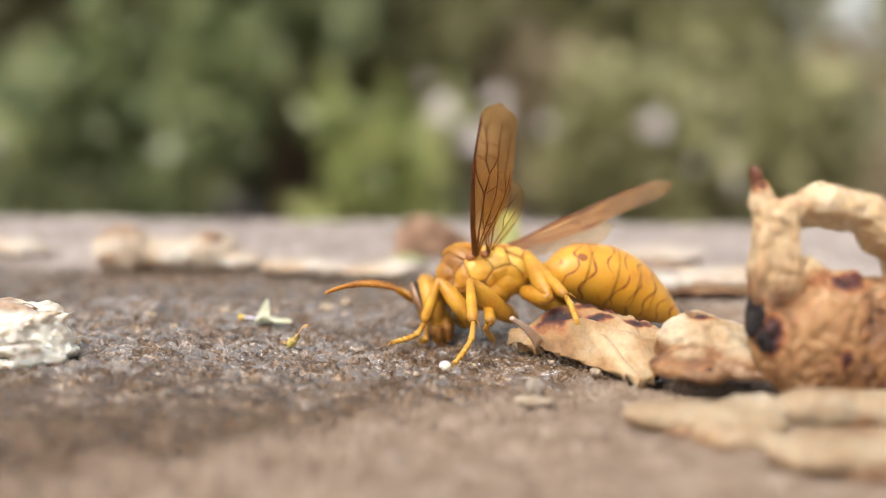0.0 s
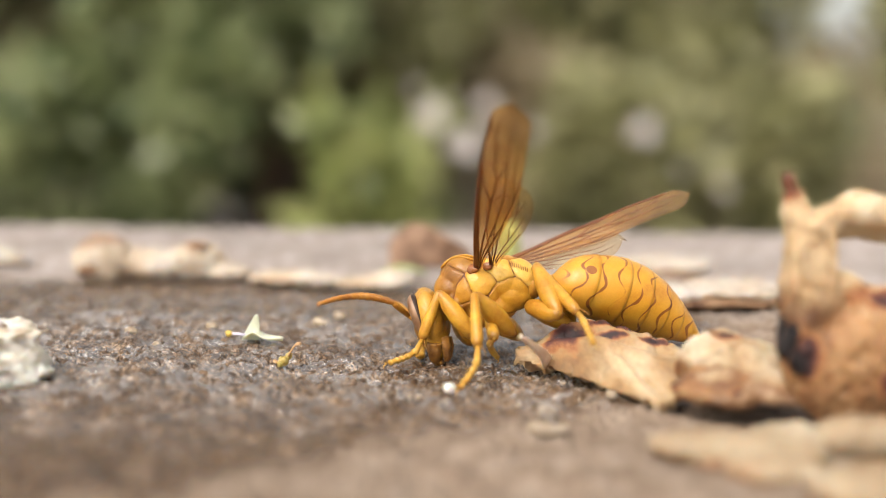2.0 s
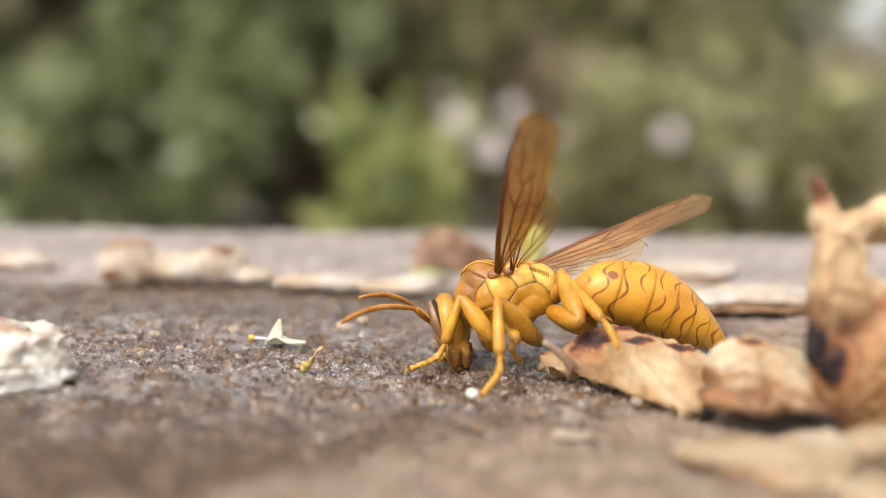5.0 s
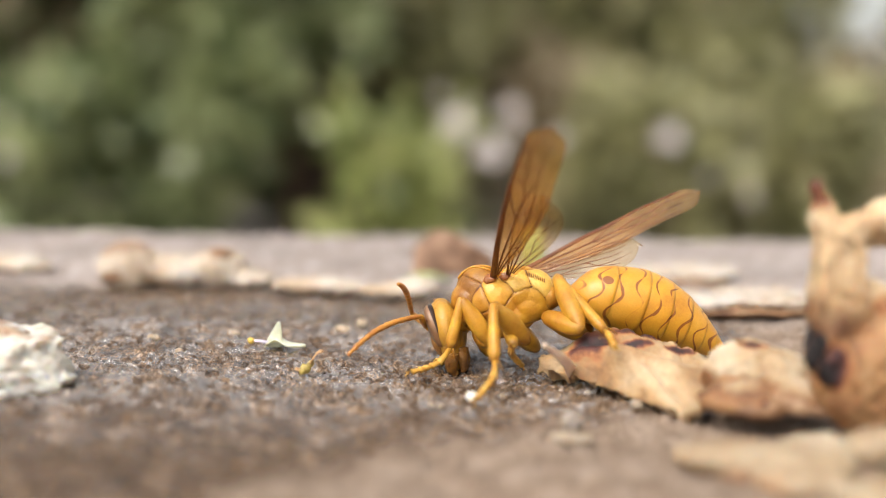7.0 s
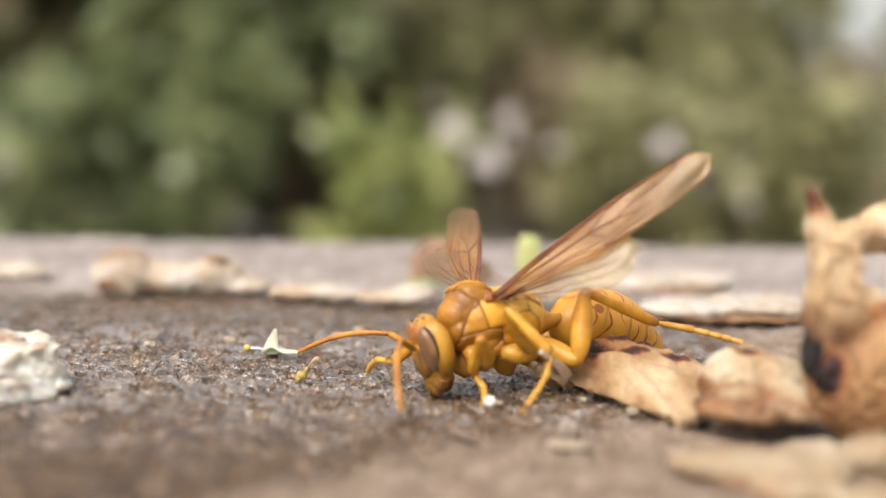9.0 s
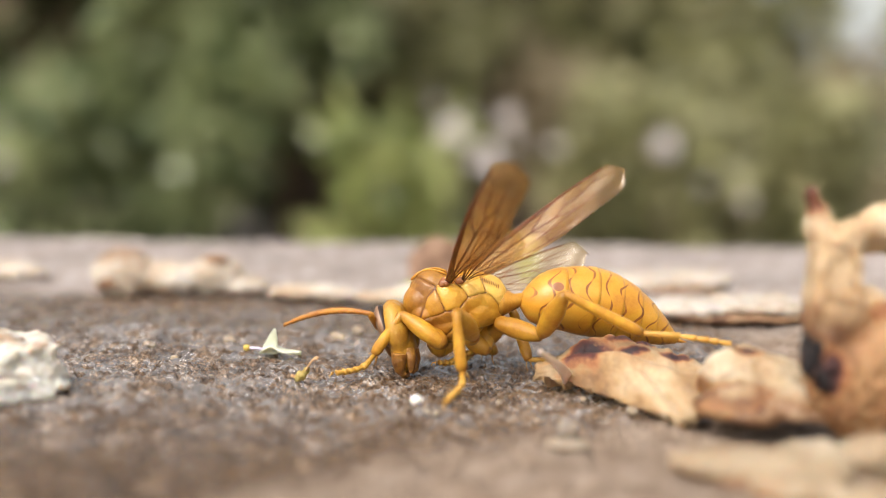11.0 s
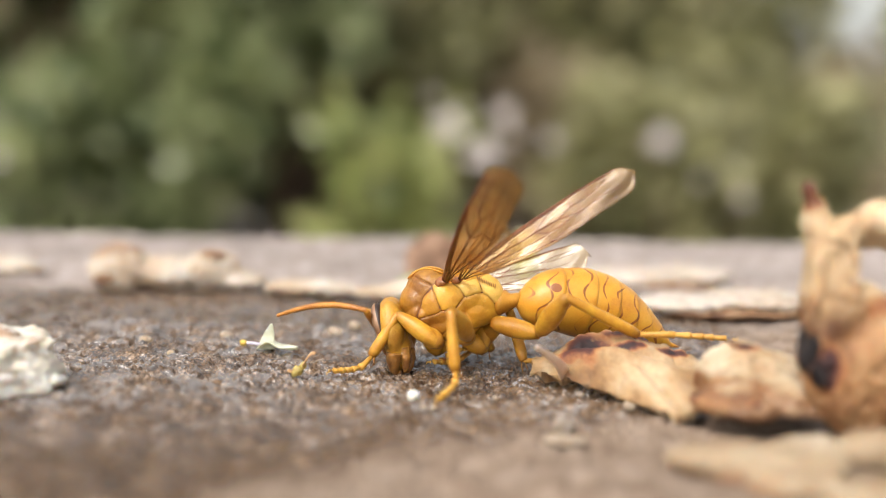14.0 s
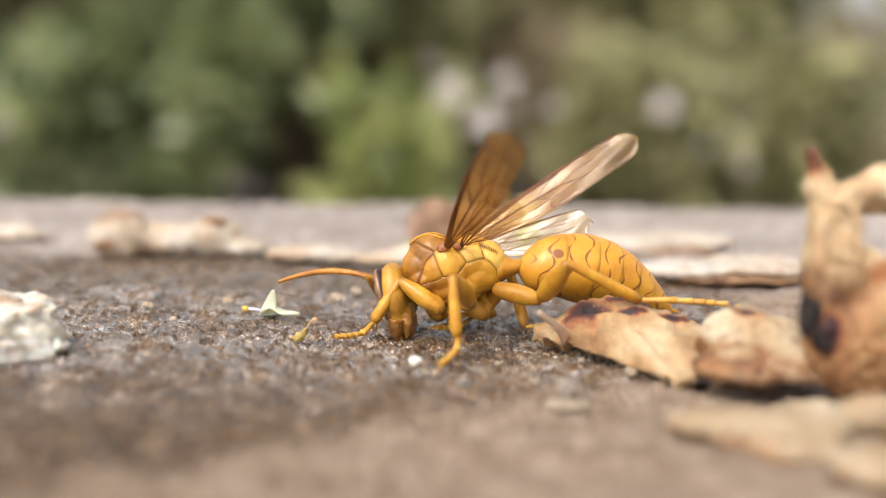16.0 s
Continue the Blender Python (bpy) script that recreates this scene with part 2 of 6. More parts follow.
def bread_material(name, toast, toast_at, scale=1.0, seed=0.0, streak=(1.0, 1.0, 1.0), brown=1.0, crumb=((0.29, 0.165, 0.075), (0.42, 0.295, 0.17), (0.50, 0.40, 0.27)), scorch=(), relief=0.18):
    """Dry bread crumb going over into browned crust. toast_at: (axis, from, to) in millimetres of the thing, where the browning lies.
    relief: depth of the fine crumb in millimetres. scorch: burnt patches as ((x, y, z), (three half widths)) in millimetres."""
    m, nt, b = material(name)
    v = coords(nt)
    ax = axis(nt, v)
    off = nt.nodes.new("ShaderNodeVectorMath")
    off.operation = "ADD"
    off.inputs[1].default_value = (seed, seed * 0.7, seed * 1.3)
    nt.links.new(v, off.inputs[0])
    long = nt.nodes.new("ShaderNodeMapping")
    long.inputs["Scale"].default_value = streak
    nt.links.new(off.outputs[0], long.inputs[0])
    w = long.outputs[0]
    big = noise_node(nt, w, 0.28 * scale, 4, 0.6)
    fine = noise_node(nt, w, 2.6 * scale, 5, 0.7)
    crumb_c = ramp(nt, big, [(0.3, crumb[0]), (0.48, crumb[1]), (0.62, crumb[2])])
    crumb_c = mix(nt, 0.5, crumb_c, ramp(nt, fine, [(0.34, 0.5), (0.6, 1.08)]), "MULTIPLY")
    toast_c = ramp(nt, big, [(0.32, (0.050 * brown, 0.015 * brown, 0.006 * brown)), (0.48, (0.20 * brown, 0.085 * brown, 0.028 * brown)), (0.64, (0.36 * brown, 0.20 * brown, 0.085 * brown))])
    toast_c = mix(nt, 0.35, toast_c, ramp(nt, fine, [(0.3, 0.5), (0.6, 1.1)]), "MULTIPLY")
    k, lo, hi = toast_at
    along = calc(nt, "DIVIDE", calc(nt, "SUBTRACT", ax[k], lo), hi - lo)
    wob = calc(nt, "MULTIPLY", calc(nt, "SUBTRACT", noise_node(nt, w, 0.4 * scale, 3, 0.6), 0.5), 2.6)
    f = ramp(nt, calc(nt, "ADD", along, wob), [(0.25, 0.0), (0.75, toast)])
    col = mix(nt, f, crumb_c, toast_c)
    for c, half in scorch:
        tot = None
        for q, a, h in zip(ax, c, half):
            d = calc(nt, "POWER", calc(nt, "DIVIDE", calc(nt, "SUBTRACT", q, a), h), 2.0)
            tot = d if tot is None else calc(nt, "ADD", tot, d)
        d = calc(nt, "ADD", calc(nt, "SQRT", tot), calc(nt, "MULTIPLY", calc(nt, "SUBTRACT", noise_node(nt, w, 0.9, 4, 0.6), 0.5), 1.1))
        burn = ramp(nt, d, [(0.30, (0.020, 0.006, 0.007)), (0.55, (0.085, 0.020, 0.012)), (0.78, (0.30, 0.12, 0.04)), (1.0, (0.45, 0.26, 0.11))])
        col = mix(nt, ramp(nt, d, [(0.72, 1.0), (1.0, 0.0)]), col, burn)
    nt.links.new(col, b.inputs["Base Color"])
    b.inputs["Roughness"].default_value = 0.7
    b.inputs["Subsurface Weight"].default_value = 0.45
    b.inputs["Subsurface Radius"].default_value = (0.0014, 0.0008, 0.0004)
    b.inputs["Subsurface Scale"].default_value = 1.0
    bump(nt, b, fine, 0.5, relief * MM)
    return m


def plain_material(name, stops, scale, rough=0.6, sss=0.0, bump_mm=0.1, translucent=0.0, random_by="", detail=4.0):
    m, nt, b = material(name)
    v = coords(nt)
    n = noise_node(nt, v, scale, detail, 0.6)
    col = ramp(nt, n, stops)
    if random_by == "island":
        # clumps and single pieces vary together
        g = nt.nodes.new("ShaderNodeNewGeometry")
        clump = ramp(nt, n, [(0.36, 0.0), (0.64, 1.0)])
        col = ramp(nt, calc(nt, "ADD", calc(nt, "MULTIPLY", clump, 0.4), calc(nt, "MULTIPLY", g.outputs["Random Per Island"], 0.6)), stops)
    nt.links.new(col, b.inputs["Base Color"])
    b.inputs["Roughness"].default_value = rough
    if sss:
        b.inputs["Subsurface Weight"].default_value = sss
        b.inputs["Subsurface Radius"].default_value = (0.0010, 0.0007, 0.0003)
        b.inputs["Subsurface Scale"].default_value = 1.0
    if translucent:
        t = nt.nodes.new("ShaderNodeBsdfTranslucent")
        nt.links.new(col, t.inputs["Color"])
        s = nt.nodes.new("ShaderNodeMixShader")
        s.inputs[0].default_value = translucent
        nt.links.new(b.outputs[0], s.inputs[1])
        nt.links.new(t.outputs[0], s.inputs[2])
        nt.links.new(s.outputs[0], nt.nodes["Material Output"].inputs["Surface"])
    if bump_mm:
        bump(nt, b, noise_node(nt, v, scale * 4, 4, 0.6), 0.5, bump_mm * MM)
    return m

# ---- the ledge and the ground ----
CONCRETE = concrete_material()


def ledge():
    xs = np.concatenate([np.linspace(-800, -90, 14), np.linspace(-85, -42, 40), np.linspace(-41.6, -30.3, 50), np.linspace(-30, 16, 500), np.linspace(16.3, 41.6, 76), np.linspace(42, 85, 40), np.linspace(90, 800, 14)])
    ys = np.concatenate([np.linspace(-170, -62, 14), np.linspace(-60, -14.5, 70), np.linspace(-14, -8.2, 24), np.linspace(-8, 22, 320), np.linspace(22.3, 96, 110), [97, 97.8]])
    gx, gy = np.meshgrid(xs, ys)
    p = np.stack([gx.ravel(), gy.ravel(), np.zeros(gx.size)], 1)
    h = 1.3 * fbm(p * 0.05, 3, 3) + 0.9 * fbm(p * 0.3, 3, 11) + 0.5 * fbm(p * 1.1, 2, 23)
    h = h + 0.30 * grains(p[:, 0], p[:, 1] * 0.7, 0.46, 5) + 0.20 * grains(p[:, 0] * 0.8, p[:, 1], 0.28, 6) - 0.15
    pit = np.clip(fbm(p * 0.8, 2, 41) * 4 - 0.5, 0, 1)
    h = h - 0.45 * pit
    edge = np.clip((p[:, 1] - 95.5) / 2.3, 0, 1)
    p[:, 2] = h - 0.05 - 1.6 * edge**2
    p[:, 1] += 0.045 * p[:, 0] * np.clip((p[:, 1] + 60) / 158, 0, 1)
    nx, ny = len(xs), len(ys)
    idx = np.arange(nx * ny).reshape(ny, nx)
    quads = np.stack([idx[:-1, :-1], idx[:-1, 1:], idx[1:, 1:], idx[1:, :-1]], -1).reshape(-1, 4).tolist()
    rim = list(idx[0]) + list(idx[1:, -1]) + list(idx[-1, ::-1][1:]) + list(idx[::-1, 0][1:-1])
    verts = p.tolist()
    base = len(verts)
    for i in rim:
        verts.append((p[i, 0], p[i, 1], -450.0))
    n = len(rim)
    quads += [[base + k, base + (k + 1) % n, rim[(k + 1) % n], rim[k]] for k in range(n)]
    me = from_arrays("ledge", np.array(verts) * MM, quads)
    return tagged(part("ledge", me, CONCRETE), "weathered concrete ledge with a wet brown stain", "ledge", kind="structure")


ledge()


def earth():
    r = np.concatenate([np.linspace(0.0, 12, 40), np.geomspace(14, 600, 20)])
    a = np.linspace(0, 2 * math.pi, 49)[:-1]
    verts, faces = [(0, 0, -0.45)], []
    for q in r[1:]:
        for t in a:
            verts.append((q * math.cos(t), q * math.sin(t), -0.45 + 0.02 * math.sin(q * 3.1 + t * 5) * min(1, q / 3)))
    k = len(a)
    faces += [(0, 1 + j, 1 + (j + 1) % k) for j in range(k)]
    for i in range(len(r) - 2):
        o = 1 + i * k
        faces += [(o + j, o + (j + 1) % k, o + k + (j + 1) % k, o + k + j) for j in range(k)]
    m, nt, b = material("garden_soil")
    v = coords(nt, 1.0)
    col = ramp(nt, noise_node(nt, v, 1.6, 6, 0.65), [(0.35, (0.10, 0.09, 0.04)), (0.5, (0.26, 0.21, 0.16)), (0.62, (0.40, 0.35, 0.32))])
    nt.links.new(col, b.inputs["Base Color"])
    b.inputs["Roughness"].default_value = 0.95
    bump(nt, b, noise_node(nt, v, 40, 5, 0.7), 0.6, 0.01)
    return tagged(part("ground", from_arrays("ground", verts, faces), m), "dusty garden soil with patches of grass", "ground", kind="structure")


earth()


# ---- the garden behind ----
def leaf_material(name, dark, mid, light):
    return plain_material(name, [(0.1, dark), (0.5, mid), (0.9, light)], 0.006, 0.28, bump_mm=0, translucent=0.45, random_by="island")


LEAF = {
    "olive": leaf_material("olive_leaf", (0.065, 0.068, 0.025), (0.29, 0.28, 0.128), (0.58, 0.54, 0.31)),
    "green": leaf_material("green_leaf", (0.055, 0.077, 0.028), (0.22, 0.255, 0.112), (0.47, 0.50, 0.265)),
    "bright": leaf_material("bright_leaf", (0.09, 0.115, 0.032), (0.28, 0.31, 0.10), (0.54, 0.55, 0.24)),
    "hedge": leaf_material("hedge_leaf", (0.10, 0.10, 0.04), (0.35, 0.33, 0.16), (0.62, 0.58, 0.35)),
    "dusty": leaf_material("dusty_leaf", (0.115, 0.0915, 0.0504), (0.358, 0.287, 0.174), (0.666, 0.549, 0.396)),
}
BARK = plain_material("brown_bark", [(0.3, (0.035, 0.020, 0.014)), (0.7, (0.13, 0.085, 0.06))], 0.03, 0.9, bump_mm=6)
# darker copy of the bark: the trunks' shade is put into its colour
SHADED_BARK = plain_material("shaded_bark", [(0.3, (0.025, 0.016, 0.012)), (0.7, (0.085, 0.055, 0.042))], 0.03, 0.9, bump_mm=6)
# pale discs in place of bright highlights; the light is put into this colour
GLINT = plain_material("pale_glint", [(0.3, (0.75, 0.66, 0.62)), (0.7, (0.86, 0.82, 0.80))], 0.05, 0.5, bump_mm=0, translucent=0.3)


def leaf_cloud(rng, centres, radii, count, size):
    """Many bent leaves gathered in clumps: one mesh."""
    c = np.array(centres)
    pick = rng.integers(0, len(c), count)
    d = rng.normal(size=(count, 3))
    d /= np.linalg.norm(d, axis=1)[:, None]
    rad = np.array(radii)[pick] * rng.random(count) ** 0.4
    at = c[pick] + d * rad[:, None]
    at[:, 2] = np.maximum(at[:, 2], -0.43)
    u = rng.normal(size=(count, 3)) + d * 0.6
    u /= np.linalg.norm(u, axis=1)[:, None]
    w = np.cross(u, rng.normal(size=(count, 3)))
    w /= np.linalg.norm(w, axis=1)[:, None]
    nrm = np.cross(u, w)
    ln = size * (0.6 + 0.8 * rng.random(count))[:, None]
    wd = ln * 0.28
    v = np.stack([at, at + u * ln * 0.5 + w * wd + nrm * ln * 0.08, at + u * ln, at + u * ln * 0.5 - w * wd + nrm * ln * 0.08, at + u * ln * 0.5 - nrm * ln * 0.05], 1).reshape(-1, 3)
    base = np.arange(count)[:, None] * 5
    f = np.concatenate([base + [0, 1, 4], base + [1, 2, 4], base + [2, 3, 4], base + [3, 0, 4]])
    return from_arrays("crown", v, f.tolist())


def shrub(name, x, y, width, height, kind, count, size, seed, label, base=0.0, bark=None, trunk=0.03, lean=0.0):
    rng = np.random.default_rng(seed)
    root = empty(name, Matrix.Translation((x, y, -0.45)))
    clumps, radii = [], []
    bm = bmesh.new()
    top = Vector((lean, 0, height * 0.75))
    tube_to(bm, [(0, 0, -0.02), (lean * 0.3 + 0.01, 0, height * 0.3), (lean * 0.7, 0.01, height * 0.55), tuple(top)], [trunk * 1.3, trunk, trunk * 0.8, trunk * 0.3], 9)
    for k in range(16):
        a, q = rng.random() * 6.283, rng.random()
        c = Vector((math.cos(a) * width * 0.42 * (0.35 + 0.65 * rng.random()) + lean * q, math.sin(a) * width * 0.3, base + (height - base) * (0.06 + 0.86 * q)))
        clumps.append(tuple(c))
        radii.append(width * (0.16 + 0.10 * rng.random()))
        s = Vector((lean * 0.5, 0, min(height * 0.5, c.z * 0.6)))
        tube_to(bm, [tuple(s), tuple(s.lerp(c, 0.6) + Vector((0, 0, 0.02))), tuple(c)], [trunk * 0.4, trunk * 0.25, trunk * 0.1], 5)
    part("trunk", bm, bark or BARK, root)
    me = leaf_cloud(rng, clumps, radii, count, size)
    n = len(me.vertices)
    co = np.empty(n * 3, np.float32)
    me.vertices.foreach_get("co", co)
    co = co.reshape(-1, 3)
    co[:, 2] = np.maximum(co[:, 2], 0.01)
    me.vertices.foreach_set("co", co.ravel())
    part("crown", me, LEAF[kind], root, smooth=False)
    return tagged(root, label, "shrub" if height < 1.6 else "tree", group="garden shrubs")


for row in (
    ("shrub", -1.85, 3.9, 1.1, 1.4, "green", 1764, 0.125, 1, "dark green leafy garden shrub on soil"),
    ("shrub", -1.20, 4.2, 1.0, 1.5, "olive", 1932, 0.125, 2, "deep green leafy shrub behind the ledge"),
    ("shrub", -0.85, 3.7, 0.62, 1.05, "green", 1092, 0.125, 3, "low green shrub with broad leaves"),
    ("shrub", -1.28, 3.5, 0.6, 0.6, "green", 798, 0.125, 10, "low dark green shrub in shade"),
    ("shrub", -0.26, 4.0, 0.7, 1.4, "olive", 1428, 0.125, 4, "olive green shrub with small leaves"),
    ("shrub", -0.12, 3.3, 0.42, 0.44, "bright", 260, 0.11, 5, "low bright yellow-green sunlit bush"),
    ("shrub", 0.36, 4.6, 1.0, 1.5, "olive", 1932, 0.125, 6, "olive green shrub before a darker hedge"),
    ("shrub", 0.80, 4.2, 0.9, 1.4, "olive", 1764, 0.125, 7, "dense olive-green garden shrub"),
    ("shrub", 0.66, 3.7, 0.55, 0.5, "olive", 798, 0.125, 12, "low dusty shrub beside the path"),
    ("shrub", 1.08, 4.4, 0.7, 1.25, "olive", 1344, 0.125, 8, "dusty olive shrub with dry twigs"),
    ("shrub", 1.18, 3.9, 0.6, 0.5, "olive", 714, 0.125, 13, "low dusty olive shrub"),
    ("shrub", 2.10, 5.6, 0.8, 0.78, "dusty", 1500, 0.07, 14, "pale dusty shrub at the garden's edge"),
    ("shrub", 0.55, 4.1, 0.7, 1.5, "dusty", 1300, 0.10, 15, "brownish half-dry shrub among green ones"),
    ("shrub", -1.45, 3.7, 0.5, 1.4, "dusty", 600, 0.10, 17, "brownish dry shrub before green leaves"),
    ("shrub", 1.62, 4.9, 0.7, 0.55, "dusty", 1500, 0.05, 9, "thin dry shrub with pale twigs"),
):
    shrub(*row)
shrub("shrub", -0.50, 3.5, 0.62, 1.5, "green", 900, 0.11, 16, "slender green shrub before a dark trunk", base=0.34, trunk=0.012)
shrub("tree", 2.55, 5.6, 0.6, 1.7, "olive", 1500, 0.10, 24, "young olive-green tree at the garden's edge", base=0.3, trunk=0.03)
shrub("tree", -1.42, 4.0, 0.9, 2.4, "dusty", 630, 0.125, 21, "slender tree with a brown trunk", base=1.0, trunk=0.07)
shrub("tree", -0.58, 3.9, 0.9, 2.6, "olive", 1050, 0.125, 22, "tree with a dark shaded trunk", base=0.75, bark=SHADED_BARK, trunk=0.05)
shrub("tree", -0.42, 3.8, 0.7, 2.3, "olive", 756, 0.125, 23, "tree with a nearly black trunk base", base=0.8, bark=SHADED_BARK, trunk=0.085, lean=0.06)


def hedge():
    rng = np.random.default_rng(77)
    c, r = [], []
    for k in range(260):
        x = -4.2 + 6.6 * rng.random()
        top = 1.3 if x < 1.5 else 0.55 - 0.45 * (x - 1.5)
        c.append((x, 6.4 + 0.8 * rng.random(), -0.4 + (top + 0.4) * rng.random()))
        r.append(0.28)
    me = leaf_cloud(rng, c, r, 15000, 0.17)
    return tagged(part("hedge", me, LEAF["hedge"], smooth=False), "tall dense olive-green hedge", "hedge", kind="stuff")


hedge()


# bright highlights among the leaves, modelled as pale clusters on added rods
def blossoms():
    made = None
    for x, y, z, s in ((0.009, 2.95, -0.012, 0.92), (0.10, 2.95, -0.085, 1.0), (0.158, 2.98, 0.02, 0.72), (0.185, 2.98, -0.04, 0.4), (0.29, 3.0, -0.05, 0.5), (0.575, 2.95, -0.04, 0.85), (0.83, 3.05, -0.20, 0.42), (0.70, 3.0, -0.15, 0.32), (-0.03, 3.0, 0.06, 0.35), (-1.13, 2.8, -0.12, 0.4), (0.06, 3.0, 0.03, 0.3)):
        if made is None:
            made = empty("glint_stand")
            bm = bmesh.new()
            for k in range(9):
                a = k * 2.4
                m = pose(0.02 * math.cos(a), 0.02 * math.sin(a) - 0.02, 0.02 * math.sin(k), 60 + 20 * math.sin(a * 2), 30 * math.cos(a), math.degrees(a))
                bmesh.ops.create_uvsphere(bm, u_segments=8, v_segments=6, radius=1, matrix=m @ Matrix.Diagonal((0.024, 0.016, 0.004, 1)))
            part("glint_cluster", bm, GLINT, made, "pale pinkish-white cluster standing in for a highlight")
            bm = bmesh.new()
            tube_to(bm, [(0, 0, 0), (0.015, 0.01, -0.3), (0, 0.03, -1.2)], [0.003, 0.004, 0.005], 6)
            part("glint_rod", bm, BARK, made)
            made.matrix_world = Matrix.Translation((x, y, z))
            made.scale = (s, s, s)
            tagged(made, "highlight among the shrubs, built as a pale cluster on a rod", "flower", group="blossoms")
        else:
            o = copy_thing(made, Matrix.Translation((x, y, z)))
            o.scale = (s, s, s)


blossoms()

# ---- bread and litter on the ledge ----
CHAR = plain_material("burnt_crust", [(0.3, (0.006, 0.005, 0.006)), (0.7, (0.018, 0.010, 0.009))], 0.8, 0.95, bump_mm=0.2)


RIND = plain_material("browned_rind", [(0.28, (0.06, 0.022, 0.009)), (0.48, (0.19, 0.095, 0.042)), (0.7, (0.33, 0.215, 0.125))], 0.45, 0.6, sss=0.1, bump_mm=0.2)


def bread(name, at, bm, voxel, rough, grain, seed, mat_, label, group="", crisp=0.0, rind=()):
    me = organic(name, bm, voxel, rough, grain, seed, crisp)
    ob = part(name, me, mat_)
    ob.location = Vector(at) * MM
    for c, s, *turn in rind:
        b2 = bmesh.new()
        blob(b2, c, s, turn[0] if turn else (0, 0, 0))
        part("rind", organic("rind", b2, voxel, rough * 0.8, grain, seed + 50), RIND, ob, "browned rind of the bread")
    return tagged(ob, label, "bread", group)


def standing_crust():
    bm = bmesh.new()
    blob(bm, (0.6, 0.0, 4.6), (5.0, 2.4, 4.4), (0, -12, 0))
    blob(bm, (4.5, 0.6, 3.6), (5.6, 3.0, 4.0))
    blob(bm, (8.0, 0.8, 4.0), (4.0, 3.0, 4.4))
    blob(bm, (-1.4, 0.2, 7.6), (2.2, 1.7, 2.6), (0, 25, 0))
    blob(bm, (3.4, 0.6, 6.6), (4.4, 2.2, 1.9), (0, 4, 0))
    blob(bm, (2.6, 0.4, 0.8), (3.6, 2.4, 1.0))
    tube_to(bm, [(-2.8, 0, 5.0), (-2.9, 0, 8.0), (-3.0, 0, 10.5), (-3.4, 0, 12.2), (-3.9, 0, 13.6), (-4.3, 0, 15.3)], [1.9, 1.75, 1.6, 1.3, 0.85, 0.38])
    rng = random.Random(12)
    for dz, dy, r in ((0.1, -0.7, 0.95), (-0.6, 0.2, 0.95), (-0.2, 1.1, 0.95)):
        line = [(-3.4, 0.2, 12.2), (-2.4, 0.25, 12.8), (-1.2, 0.3, 13.2), (0.4, 0.5, 13.4), (1.8, 0.5, 13.2), (3.0, 0.6, 12.8), (4.1, 0.7, 12.0), (5.2, 0.7, 11.0), (6.4, 0.8, 9.8), (7.4, 0.8, 8.6), (8.5, 0.8, 6.5)]
        tube_to(bm, [(x + rng.uniform(-0.2, 0.2), y + dy + rng.uniform(-0.3, 0.3), z + dz + rng.uniform(-0.2, 0.2)) for x, y, z in line], [r * rng.uniform(0.8, 1.2) * (1 + 0.06 * k) for k in range(len(line))])
    for x, z, tall, lean in ((-4.1, 10.0, 3.4, 3), (-2.0, 10.4, 3.0, -4)):
        blob(bm, (x, -1.0, z), (0.4, 0.7, tall), (0, lean, 0))
    m = bread_material("toasted_bread", 0.95, (2, 10.0, 7.0), 0.7, 3.0, streak=(1.1, 1.0, 0.6), brown=1.1, crumb=((0.36, 0.20, 0.09), (0.47, 0.335, 0.195), (0.54, 0.44, 0.31)),
                       scorch=(((1.5, -2.0, 8.6), (3.2, 2.4, 1.0)), ((5.5, -2.4, 7.6), (2.6, 2.4, 1.2)), ((-3.4, -1.2, 4.9), (1.1, 2.4, 2.0)), ((1.4, -2.6, 3.4), (0.7, 1.2, 1.5)), ((-4.2, 0.0, 14.6), (0.8, 0.8, 1.0))))
    ob = bread("bread_crust", (25.9, -12.0, 0.0), bm, 0.2, 0.4, 0.12, 4, m, "toasted bread crust standing upright with an open loop")
    for at, size, turn in (((-4.15, -0.6, 6.2), (0.65, 1.4, 1.7), (0, -6, 0)), ((-3.7, -0.9, 4.7), (0.42, 1.3, 1.4), (0, -20, 0))):
        b2 = bmesh.new()
        blob(b2, at, size, turn)
        part("burnt_edge", organic("burnt_edge", b2, 0.2, 0.7, 0.16, 8), CHAR, ob, "blackened burnt edge of the crust")
    tip = bmesh.new()
    blob(tip, (-4.42, 0, 15.1), (0.42, 0.42, 0.75), (0, -10, 0))
    part("tip", organic("tip", tip, 0.14, 0.05, 0.05, 9), plain_material("browned_tip", [(0.3, (0.05, 0.015, 0.008)), (0.7, (0.16, 0.05, 0.02))], 0.8, 0.6), ob, "dark browned tip of the crust")


